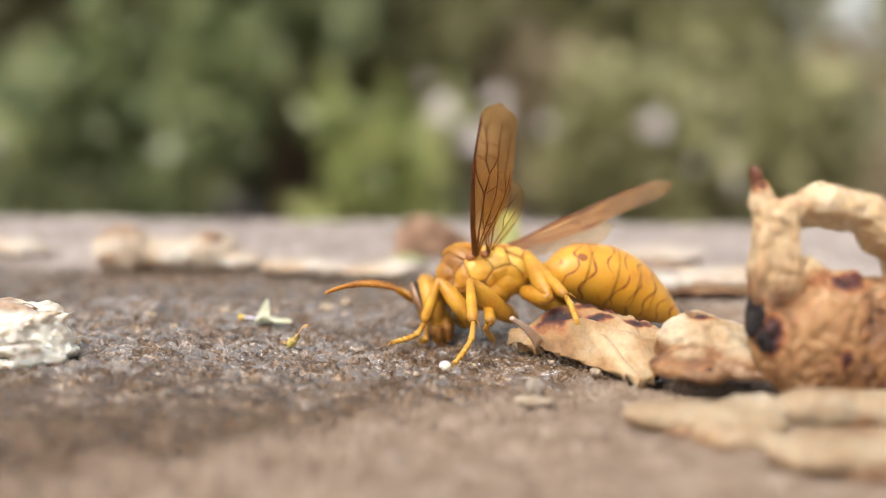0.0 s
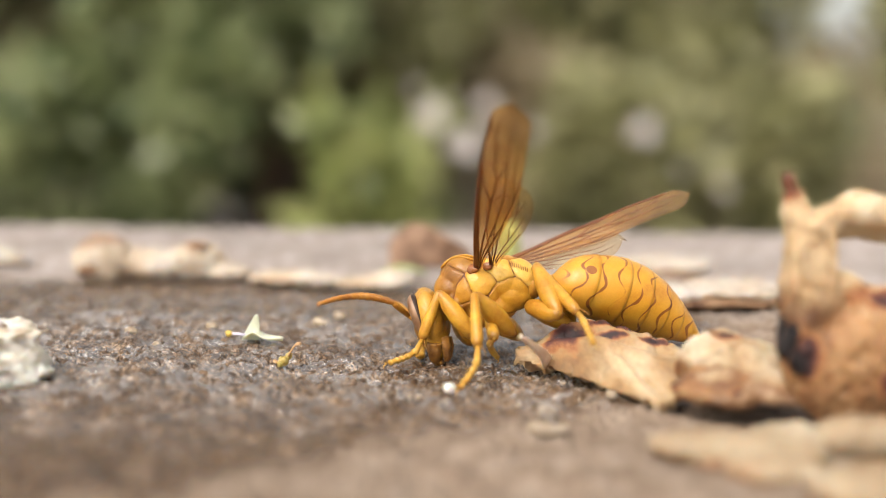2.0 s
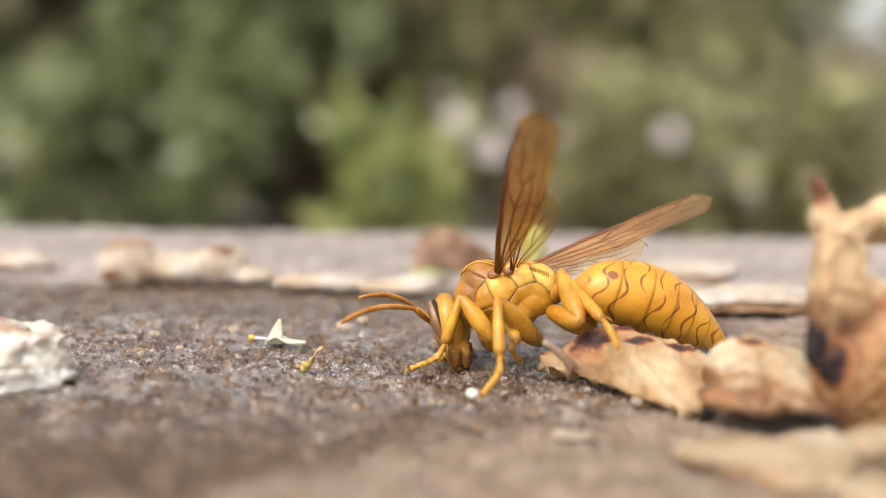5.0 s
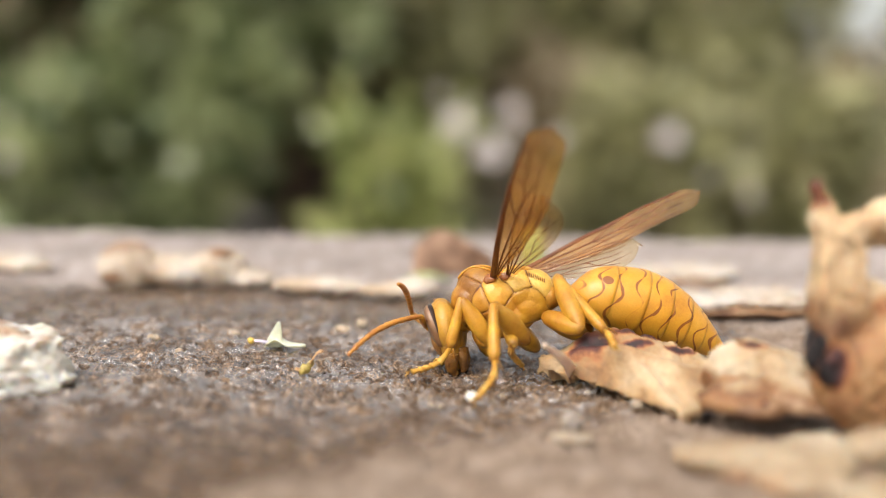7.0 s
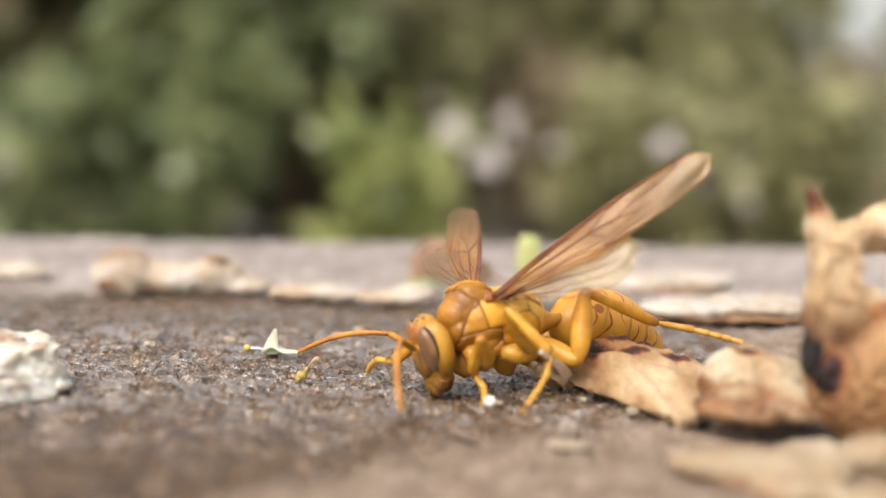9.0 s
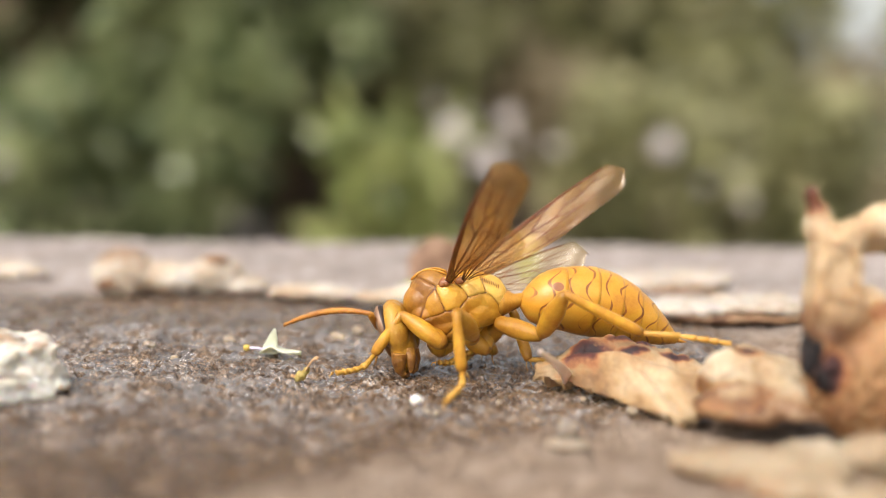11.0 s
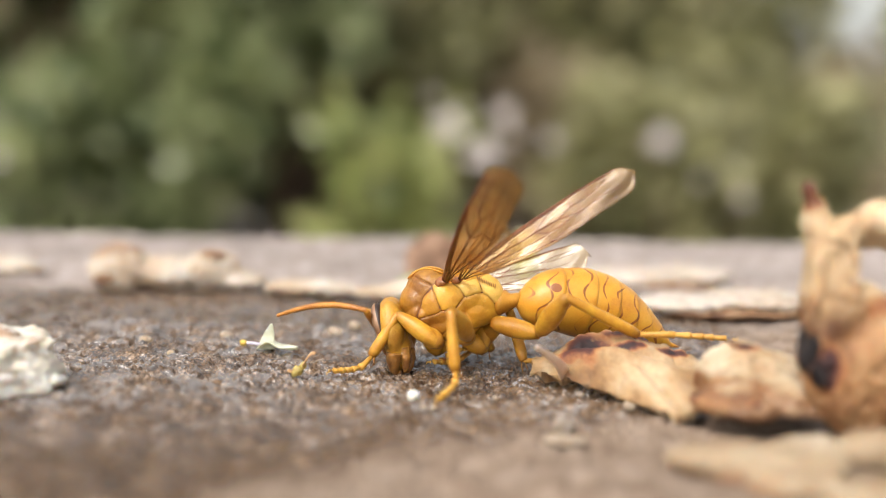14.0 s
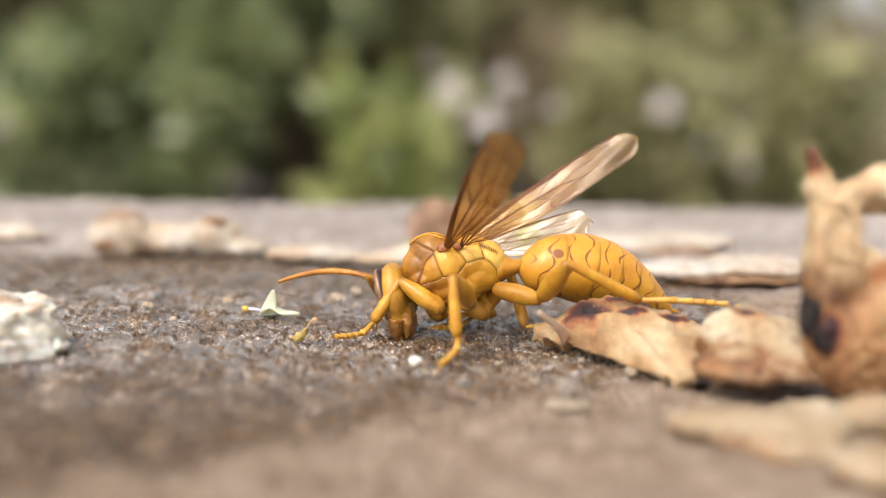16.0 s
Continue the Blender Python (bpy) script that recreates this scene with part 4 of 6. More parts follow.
def grit():
    """Fine grains bedded in the wet concrete."""
    rng = np.random.default_rng(9)
    n = 1300
    x, y = rng.uniform(-40, 40, n), rng.uniform(-7, 30, n)
    r = 0.06 + 0.12 * rng.random(n) ** 3
    base = np.array([[1, 0, 0], [-1, 0, 0], [0, 1, 0], [0, -1, 0], [0, 0, 0.7], [0, 0, -0.7]])
    v = base[None] * r[:, None, None] * rng.uniform(0.6, 1.3, (n, 6, 1))
    p = np.stack([x, y, np.zeros(n)], 1)
    z = 1.3 * fbm(p * 0.05, 3, 3) + 0.9 * fbm(p * 0.3, 3, 11) + 0.5 * fbm(p * 1.1, 2, 23)
    p[:, 1] += 0.045 * x * np.clip((y + 60) / 158, 0, 1)
    p[:, 2] = z
    v = (v + p[:, None]).reshape(-1, 3)
    f = np.array([[0, 2, 4], [2, 1, 4], [1, 3, 4], [3, 0, 4], [2, 0, 5], [1, 2, 5], [3, 1, 5], [0, 3, 5]])
    f = (f[None] + (np.arange(n) * 6)[:, None, None]).reshape(-1, 3)
    m = plain_material("wet_grit", [(0.15, (0.03, 0.02, 0.015)), (0.6, (0.13, 0.09, 0.06)), (0.97, (0.30, 0.24, 0.19))], 0.7, 0.25, bump_mm=0, random_by="island")
    tagged(part("grit", from_arrays("grit", v * MM, f.tolist()), m, smooth=False), "fine wet sand grains in the concrete", "grit", kind="stuff")


grit()


# ---- the wasp ----
def cuticle(name, light, dark, amount=0.5, scale=0.5, rough=0.36):
    """Smooth translucent horn-like skin, mottled from light to dark."""
    m, nt, b = material(name)
    v = coords(nt)
    n = noise_node(nt, v, scale, 4, 0.55)
    f = noise_node(nt, v, 7.0, 3, 0.6)
    col = ramp(nt, n, [(0.5 - amount * 0.3, dark), (0.5 + amount * 0.22, light)])
    col = mix(nt, 0.25, col, ramp(nt, f, [(0.3, 0.6), (0.6, 1.05)]), "MULTIPLY")
    seam = nt.nodes.new("ShaderNodeAttribute")
    seam.attribute_name = "seam"
    col = mix(nt, calc(nt, "MULTIPLY", seam.outputs["Fac"], calc(nt, "ADD", 0.25, n)), col, (0.13, 0.042, 0.008))
    nt.links.new(col, b.inputs["Base Color"])
    nt.links.new(ramp(nt, f, [(0.3, rough + 0.15), (0.7, rough)]), b.inputs["Roughness"])
    b.inputs["Subsurface Weight"].default_value = 0.15
    b.inputs["Subsurface Radius"].default_value = (0.0006, 0.0003, 0.0001)
    b.inputs["Subsurface Scale"].default_value = 1.0
    b.inputs["Specular IOR Level"].default_value = 0.28
    b.inputs["Coat Weight"].default_value = 0.22
    b.inputs["Coat Roughness"].default_value = 0.13
    bump(nt, b, f, 0.35, 0.00008)
    return m


YELLOW = cuticle("yellow_cuticle", (0.56, 0.285, 0.027), (0.39, 0.16, 0.012))
PALE_YELLOW = cuticle("pale_yellow_cuticle", (0.66, 0.41, 0.085), (0.52, 0.275, 0.035))
OCHRE = cuticle("ochre_cuticle", (0.38, 0.175, 0.017), (0.22, 0.085, 0.009))
BROWN = cuticle("brown_cuticle", (0.158, 0.0486, 0.0108), (0.072, 0.0194, 0.00576))
AMBER = cuticle("amber_cuticle", (0.45, 0.21, 0.022), (0.29, 0.115, 0.012))
FOOT = cuticle("foot_cuticle", (0.54, 0.30, 0.05), (0.40, 0.19, 0.024))
MOUTH = cuticle("mouth_cuticle", (0.27, 0.12, 0.022), (0.12, 0.045, 0.01), 0.5, 1.1)
LEGGY = cuticle("leg_cuticle", (0.55, 0.285, 0.027), (0.40, 0.17, 0.014), 0.5, 0.8)
TEGULA = cuticle("tegula_cuticle", (0.24, 0.075, 0.012), (0.13, 0.038, 0.008))
COLLAR = cuticle("collar_cuticle", (0.36, 0.155, 0.014), (0.20, 0.075, 0.008))
RUST = cuticle("rust_cuticle", (0.40, 0.15, 0.025), (0.24, 0.075, 0.012))
TAN = cuticle("tan_cuticle", (0.45, 0.23, 0.027), (0.31, 0.14, 0.015))


def eye_material():
    m, nt, b = material("compound_eye")
    v = coords(nt)
    vor = nt.nodes.new("ShaderNodeTexVoronoi")
    vor.inputs["Scale"].default_value = 14.0
    nt.links.new(v, vor.inputs["Vector"])
    n = noise_node(nt, v, 0.7, 3, 0.5)
    nt.links.new(ramp(nt, n, [(0.35, (0.17, 0.08, 0.034)), (0.65, (0.27, 0.14, 0.065))]), b.inputs["Base Color"])
    b.inputs["Roughness"].default_value = 0.35
    b.inputs["Coat Weight"].default_value = 0.15
    b.inputs["Coat Roughness"].default_value = 0.1
    bump(nt, b, vor.outputs["Distance"], 0.3, 0.00004)
    return m


EYE = eye_material()
RIM = cuticle("eye_rim_cuticle", (0.035, 0.014, 0.006), (0.018, 0.008, 0.004))


def abdomen_material():
    """Yellow with thin wavy brown cross lines, a spot on each side and brown joints."""
    m, nt, b = material("striped_cuticle")
    v = coords(nt)
    x, y, z = axis(nt, v)
    s = calc(nt, "MULTIPLY", x, -1.0)
    ang = calc(nt, "ARCTAN2", calc(nt, "ABSOLUTE", y), calc(nt, "SUBTRACT", z, 0.9))
    n = noise_node(nt, v, 0.42, 1.5, 0.5)
    warp = calc(nt, "ADD", calc(nt, "MULTIPLY", calc(nt, "SINE", calc(nt, "MULTIPLY", ang, 5.5)), 0.30), calc(nt, "MULTIPLY", calc(nt, "SUBTRACT", n, 0.5), 1.7))
    lean = calc(nt, "MULTIPLY", ang, 0.12)
    q = calc(nt, "ADD", calc(nt, "ADD", s, warp), lean)
    fr = calc(nt, "FRACT", calc(nt, "DIVIDE", q, 1.42))
    line = calc(nt, "ABSOLUTE", calc(nt, "SUBTRACT", fr, 0.5))
    width = calc(nt, "MULTIPLY", calc(nt, "POWER", noise_node(nt, v, 0.75, 2, 0.5), 2.0), 0.15)
    ln = ramp(nt, calc(nt, "SUBTRACT", line, width), [(0.0, 1.0), (0.04, 0.0)])
    side = ramp(nt, ang, [(0.02, 0.5), (0.10, 1.0)])
    gap = ramp(nt, noise_node(nt, v, 0.75, 2, 0.5), [(0.36, 0.15), (0.46, 1.0)])
    ln = calc(nt, "MULTIPLY", calc(nt, "MULTIPLY", ln, side), gap)
    start = ramp(nt, calc(nt, "DIVIDE", s, 13.0), [(0.03, 0.0), (0.07, 1.0)])
    ln = calc(nt, "MULTIPLY", ln, start)
    d1 = calc(nt, "POWER", calc(nt, "DIVIDE", calc(nt, "SUBTRACT", s, 2.3), 0.44), 2.0)
    d2 = calc(nt, "POWER", calc(nt, "DIVIDE", calc(nt, "SUBTRACT", z, 0.75), 0.40), 2.0)
    spot = ramp(nt, calc(nt, "ADD", d1, d2), [(0.75, 1.0), (1.1, 0.0)])
    mottled = noise_node(nt, v, 0.35, 4, 0.6)
    base = ramp(nt, mottled, [(0.3, (0.43, 0.17, 0.012)), (0.5, (0.54, 0.25, 0.018)), (0.7, (0.59, 0.30, 0.035))])
    col = mix(nt, calc(nt, "MULTIPLY", calc(nt, "MAXIMUM", ln, spot), 0.92), base, (0.20, 0.055, 0.008))
    fine = noise_node(nt, v, 8.0, 3, 0.6)
    col = mix(nt, 0.2, col, ramp(nt, fine, [(0.3, 0.6), (0.6, 1.05)]), "MULTIPLY")
    nt.links.new(col, b.inputs["Base Color"])
    nt.links.new(ramp(nt, fine, [(0.3, 0.48), (0.7, 0.30)]), b.inputs["Roughness"])
    b.inputs["Subsurface Weight"].default_value = 0.3
    b.inputs["Subsurface Radius"].default_value = (0.0007, 0.00035, 0.0001)
    b.inputs["Subsurface Scale"].default_value = 1.0
    bump(nt, b, calc(nt, "ADD", fine, calc(nt, "MULTIPLY", ln, -0.6)), 0.3, 0.00006)
    return m


STRIPED = abdomen_material()


def membrane(name, tint, body, cover):
    m, nt, b = material(name)
    v = coords(nt)
    x, y, z = axis(nt, v)
    n = noise_node(nt, v, 0.5, 4, 0.6)
    clear = nt.nodes.new("ShaderNodeBsdfTransparent")
    clear.inputs["Color"].default_value = (*tint, 1)
    nt.links.new(ramp(nt, n, [(0.35, tuple(c * 0.7 for c in body)), (0.65, body)]), b.inputs["Base Color"])
    b.inputs["Roughness"].default_value = 0.28
    t = nt.nodes.new("ShaderNodeBsdfTranslucent")
    t.inputs["Color"].default_value = (*body, 1)
    s1 = nt.nodes.new("ShaderNodeMixShader")
    s1.inputs[0].default_value = 0.5
    nt.links.new(b.outputs[0], s1.inputs[1])
    nt.links.new(t.outputs[0], s1.inputs[2])
    # denser towards the front edge, clear at the tip
    f = calc(nt, "ADD", calc(nt, "ADD", calc(nt, "ADD", cover, calc(nt, "MULTIPLY", calc(nt, "MAXIMUM", calc(nt, "SUBTRACT", x, 11.5), 0.0), -0.035)), calc(nt, "MULTIPLY", y, -0.055)), calc(nt, "MULTIPLY", calc(nt, "SUBTRACT", n, 0.5), 0.3))
    f = calc(nt, "MINIMUM", calc(nt, "MAXIMUM", f, 0.08), 0.95)
    s2 = nt.nodes.new("ShaderNodeMixShader")
    nt.links.new(f, s2.inputs[0])
    nt.links.new(clear.outputs[0], s2.inputs[1])
    nt.links.new(s1.outputs[0], s2.inputs[2])
    gloss = nt.nodes.new("ShaderNodeBsdfGlossy")
    gloss.inputs["Roughness"].default_value = 0.22
    face = nt.nodes.new("ShaderNodeLayerWeight")
    face.inputs["Blend"].default_value = 0.35
    s3 = nt.nodes.new("ShaderNodeMixShader")
    nt.links.new(calc(nt, "ADD", 0.03, calc(nt, "MULTIPLY", face.outputs["Facing"], 0.14)), s3.inputs[0])
    nt.links.new(s2.outputs[0], s3.inputs[1])
    nt.links.new(gloss.outputs[0], s3.inputs[2])
    nt.links.new(s3.outputs[0], nt.nodes["Material Output"].inputs["Surface"])
    bump(nt, b, noise_node(nt, v, 1.6, 3, 0.6), 0.4, 0.0001)
    nt.links.new(b.inputs["Normal"].links[0].from_socket, gloss.inputs["Normal"])
    return m


FORE_SKIN = membrane("amber_wing_membrane", (0.98, 0.83, 0.58), (0.70, 0.38, 0.13), 0.30)
HIND_SKIN = membrane("clear_wing_membrane", (0.98, 0.92, 0.78), (0.42, 0.29, 0.13), 0.18)
VEIN = cuticle("wing_vein", (0.16, 0.05, 0.011), (0.085, 0.025, 0.007))

LIFT = 4.6                       # the wasp's own origin lies this far under the middle of its thorax
BODY = empty("wasp")
tagged(BODY, "bright yellow paper wasp with brown-striped abdomen feeding on the wet ledge", "wasp")
PART = {}


def spindle(profile, seg=20, bend=None, ridge=0.0):
    """A turned body along +x in millimetres from (x, radius) pairs; bend(x) gives its centre's (y, z)."""
    bm = bmesh.new()
    rings = []
    for i, (x, r) in enumerate(profile):
        cy, cz = bend(x) if bend else (0, 0)
        rings.append([bm.verts.new(Vector((x, cy + r * math.cos(a), cz + r * math.sin(a))) * MM) for a in (2 * math.pi * k / seg for k in range(seg))])
    for a, b in zip(rings, rings[1:]):
        for k in range(seg):
            bm.faces.new((a[k], a[(k + 1) % seg], b[(k + 1) % seg], b[k]))
    bm.faces.new(rings[0][::-1])
    bm.faces.new(rings[-1])
    bmesh.ops.recalc_face_normals(bm, faces=bm.faces)
    return bm


def plate(name, shapes, voxel, seed, mat_, parent, label="", rough=0.05, grain=0.03):
    bm = bmesh.new()
    for c, s, *turn in shapes:
        blob(bm, c, s, turn[0] if turn else (0, 0, 0))
    return part(name, organic(name, bm, voxel, rough, grain, seed), mat_, parent, label)


def cut_plates(me, seeds, depth, width):
    """Cuts a skin (metres) into plates round the seeds (millimetres), with a groove along each seam. Gives a mesh for each seed."""
    n = len(me.vertices)
    co, no = np.empty(n * 3, np.float32), np.empty(n * 3, np.float32)
    me.vertices.foreach_get("co", co)
    me.vertices.foreach_get("normal", no)
    co, no = co.reshape(-1, 3) / MM, no.reshape(-1, 3)
    wob = co + 1.0 * np.stack([fbm(co * 0.6, 2, 7 + k) for k in range(3)], 1)
    d = np.stack([np.linalg.norm((wob - c[:3]) * (c[4] if len(c) > 4 else (1, 1, 1)), axis=1) - c[3] for c in seeds], 1)
    two = np.sort(d, axis=1)[:, :2]
    gap = two[:, 1] - two[:, 0]
    co = co - no * (depth * np.exp(-(gap / width) ** 2))[:, None] + no * 0.03 * np.clip(gap / 0.6, 0, 1)[:, None]
    own = d.argmin(1)
    lists = [[] for _ in range(len(seeds) + 1)]
    for f in me.polygons:
        v = list(f.vertices)
        k = np.bincount(own[v]).argmax()
        lists[-1 if gap[v].max() < 0.10 else k].append(v)
    made = []
    for faces in lists:
        used = sorted({i for f in faces for i in f})
        at = {i: j for j, i in enumerate(used)}
        if not faces:
            made.append(None)
            continue
        piece = from_arrays("plate", co[used] * MM, [[at[i] for i in f] for f in faces])
        piece.attributes.new("seam", "FLOAT", "POINT").data.foreach_set("value", (0.8 * np.exp(-gap[used] / 0.13)).astype(np.float32))
        made.append(piece)
    return made


def thorax():
    bm = bmesh.new()
    for c, s, *turn in (((0.9, 0, 0.5), (2.6, 2.2, 2.4)), ((1.8, 0, 1.5), (1.9, 1.75, 1.95), (0, 10, 0)), ((2.9, 0, 0.9), (1.4, 1.65, 1.45), (0, 28, 0)), ((-0.9, 0, 0.75), (2.2, 2.0, 1.95)), ((-2.0, 0, 0.35), (1.75, 1.7, 1.85), (0, -14, 0)), ((2.7, 0, -0.2), (1.3, 1.75, 1.5), (0, 20, 0)), ((0.5, 0, -1.1), (2.5, 1.65, 1.45)), ((-1.4, 0, -0.5), (1.9, 1.6, 1.35), (0, -12, 0))):
        blob(bm, c, s, turn[0] if turn else (0, 0, 0))
    skin = organic("thorax_skin", bm, 0.085, 0.03, 0.008, 60)
    seeds, looks = [], []
    for name, mat_, label, c, mirrored in (
        ("thorax", OCHRE, "ochre-brown domed back shield of the thorax", (1.6, 0, 3.3, 0.75), False),
        ("pronotum", COLLAR, "brown-amber collar plate", (3.2, 1.3, 1.5, 0.55), True),
        ("scutellum", PALE_YELLOW, "pale yellow scutellum", (-0.9, 0, 2.8, 0.35), False),
        ("metanotum", YELLOW, "yellow band behind the scutellum", (-1.9, 0, 2.3, 0.0), False),
        ("propodeum", PALE_YELLOW, "pale yellow rear slope of the thorax", (-3.0, 0.9, 1.0, 0.40), True),
        ("side_plate", AMBER, "amber fore side plate", (2.0, 2.0, 0.5, 0.12), True),
        ("side_plate", COLLAR, "brown-amber lower side plate", (1.5, 1.9, -1.3, 0.25), True),
        ("side_plate", YELLOW, "yellow middle side plate", (0.2, 2.2, 0.8, 0.25), True),
        ("hind_side_plate", PALE_YELLOW, "pale yellow hind side plate", (-1.5, 1.6, 1.3, 0.25), True),
        ("hind_side_plate", YELLOW, "yellow lower hind side plate", (-1.6, 1.8, -0.8, 0.45), True),
        ("breast_plate", AMBER, "amber underside plate", (0.4, 0, -2.4, 0.6), False),
    ):
        for s in (1, -1) if mirrored else (1,):
            seeds.append((c[0], c[1] * s, c[2], c[3]))
            looks.append((name, mat_, label))
    looks.append(("seam", BROWN, "thin brown seams between the plates"))
    o = None
    for me, (name, mat_, label) in zip(cut_plates(skin, seeds, 0.09, 0.10), looks):
        if me is None:
            continue
        t = part(name, me, mat_, o or BODY, label)
        if o is None:
            o = t
            o.location = (0, 0, LIFT * MM)
    for s in (1, -1):
        plate("tegula", [((0.7, 1.95 * s, 1.95), (0.6, 0.16, 0.42), (15 * s, 20, 0))], 0.07, 69, TEGULA, o, "red-brown wing base scale", 0.02)
        plate("tegula", [((-0.35, 1.88 * s, 1.85), (0.45, 0.14, 0.32), (10 * s, -15, 0))], 0.06, 69, TEGULA, o, "red-brown wing base scale", 0.02)
    n = len(skin.vertices)
    co = np.empty(n * 3, np.float32)
    skin.vertices.foreach_get("co", co)
    co = co.reshape(-1, 3) / MM
    for s in (1, -1):
        # yellow lines along the back shield and along the collar's rear margin, laid on the skin
        for name, label, path in (("back_stripe", "narrow yellow back stripe", [(3.2 - 0.3 * k, 0.7) for k in range(10)]), ("collar_rim", "thin yellow collar rim", [(3.35 - 0.06 * k * k / 2, 0.12 * k) for k in range(11)])):
            line = []
            for x, y in path:
                near = co[np.hypot(co[:, 0] - x, co[:, 1] - y * s) < 0.16]
                if len(near):
                    line.append(Vector((x, y * s, float(near[:, 2].max()) - 0.01)) * MM)
            bm = bmesh.new()
            tube_to(bm, line, [0.075 * MM] * len(line), 8)
            part(name, bm, YELLOW, o, label)
        # a row of short brown ridges across the rear slope
        bm = bmesh.new()
        for k in range(11):
            line = []
            for q in (-1, 0, 1):
                x, z = -2.0 - 0.12 * k - 0.05 * q, 1.75 - 0.085 * k + 0.17 * q
                near = co[(np.hypot(co[:, 0] - x, co[:, 2] - z) < 0.16) & (co[:, 1] * s > 0)]
                if len(near):
                    line.append(Vector((x, float(np.abs(near[:, 1]).max()) * s, z)) * MM)
            if len(line) == 3:
                tube_to(bm, line, [0.02 * MM, 0.04 * MM, 0.02 * MM], 6)
        part("ridge", bm, TEGULA, o, "row of short brown ridges")
    bm = bmesh.new()
    tube_to(bm, [Vector(p) * MM for p in ((-3.0, 0, -0.2), (-3.6, 0, -0.3), (-4.3, 0, -0.35), (-5.0, 0, -0.25))], [1.25 * MM, 0.9 * MM, 0.58 * MM, 0.45 * MM], 16)
    part("petiole", bm, AMBER, o, "slender waist")
    bm = bmesh.new()
    tube_to(bm, [Vector(p) * MM for p in ((3.2, 0, -0.3), (4.0, 0, -0.7), (4.7, 0, -0.7))], [0.9 * MM, 0.7 * MM, 0.6 * MM], 14)
    part("neck", bm, OCHRE, o)
    PART["thorax"] = o


thorax()


def head():
    o = plate("head", [((1.0, 0, 0.45), (1.15, 2.1, 2.15)), ((0.85, 1.08, 0.15), (1.0, 1.2, 2.05), (0, -4, 0)), ((0.85, -1.08, 0.15), (1.0, 1.2, 2.05), (0, -4, 0)), ((1.1, 0, -1.2), (1.0, 1.55, 1.4), (0, -6, 0)), ((1.3, 0, -1.9), (0.9, 1.15, 1.0)), ((1.45, 0, -2.5), (0.7, 0.8, 0.7)), ((1.1, 0, 1.7), (0.85, 1.4, 0.75))], 0.1, 80, TAN, BODY, "tan-yellow head with broad cheeks", 0.03, 0.01)
    plate("frons", [((1.75, 0, 1.0), (0.62, 1.0, 1.25), (0, 6, 0))], 0.1, 81, RUST, o, "rust-brown forehead", 0.03)
    plate("clypeus", [((2.0, 0, -0.85), (0.55, 1.15, 1.25), (0, 8, 0))], 0.1, 82, MOUTH, o, "brown shield-shaped clypeus", 0.03)
    for s in (1, -1):
        for name, back, thin, mat_, label in (("eye", 0.0, 0.0, EYE, "dark brown kidney-shaped compound eye"), ("eye_rim", 0.07, 0.03, RIM, "thin black line behind the eye")):
            bm = bmesh.new()
            blob(bm, (1.66 - back, 1.22 * s, 0.62), (0.58, 1.02 - thin, 1.58), (3 * s, 4, 0), 4)
            blob(bm, (1.70 - back, 1.05 * s, -0.15), (0.48, 0.98 - thin, 1.2), (-6 * s, 4, 0), 4)
            blob(bm, (1.86 - back, 1.02 * s, 0.25), (0.44, 0.72 - thin, 1.40), (0, 4, 0), 4)
            part(name, organic(name, bm, 0.07, 0.0, 0.0, 83), mat_, o, label)
        bm = bmesh.new()
        tube_to(bm, [(1.15, 1.05 * s, -1.9), (1.45, 0.85 * s, -2.5), (1.65, 0.5 * s, -3.1), (1.6, 0.12 * s, -3.6)], [0.62, 0.58, 0.42, 0.14], 14)
        blob(bm, (1.5, 0.3 * s, -3.35), (0.3, 0.2, 0.3))
        part("mandible", organic("mandible", bm, 0.07, 0.02, 0.02, 84), MOUTH, o, "brown toothed mandible")
        bm = bmesh.new()
        tube_to(bm, [(0.6, 0.5 * s, -1.7), (0.55, 0.45 * s, -2.5), (0.8, 0.3 * s, -3.2), (1.0, 0.2 * s, -3.5)], [0.55, 0.45, 0.3, 0.12], 12)
        part("maxilla", organic("maxilla", bm, 0.08, 0.04, 0.02, 86), MOUTH, o, "brown folded mouthpart")
        bm = bmesh.new()
        blob(bm, (2.35, 0.72 * s, 0.62), (0.22, 0.3, 0.3))
        part("antenna_socket", organic("antenna_socket", bm, 0.06, 0, 0, 85), YELLOW, o)
    for y, z in ((0, 2.32), (0.34, 2.5), (-0.34, 2.5)):
        bm = bmesh.new()
        blob(bm, (1.5 if y == 0 else 1.22, y, z), (0.17, 0.17, 0.13), (0, 0, 0), 2)
        bmesh.ops.scale(bm, vec=(MM, MM, MM), verts=bm.verts)
        part("ocellus", bm, EYE, o, "tiny dark simple eye")
    PART["head"] = o


head()


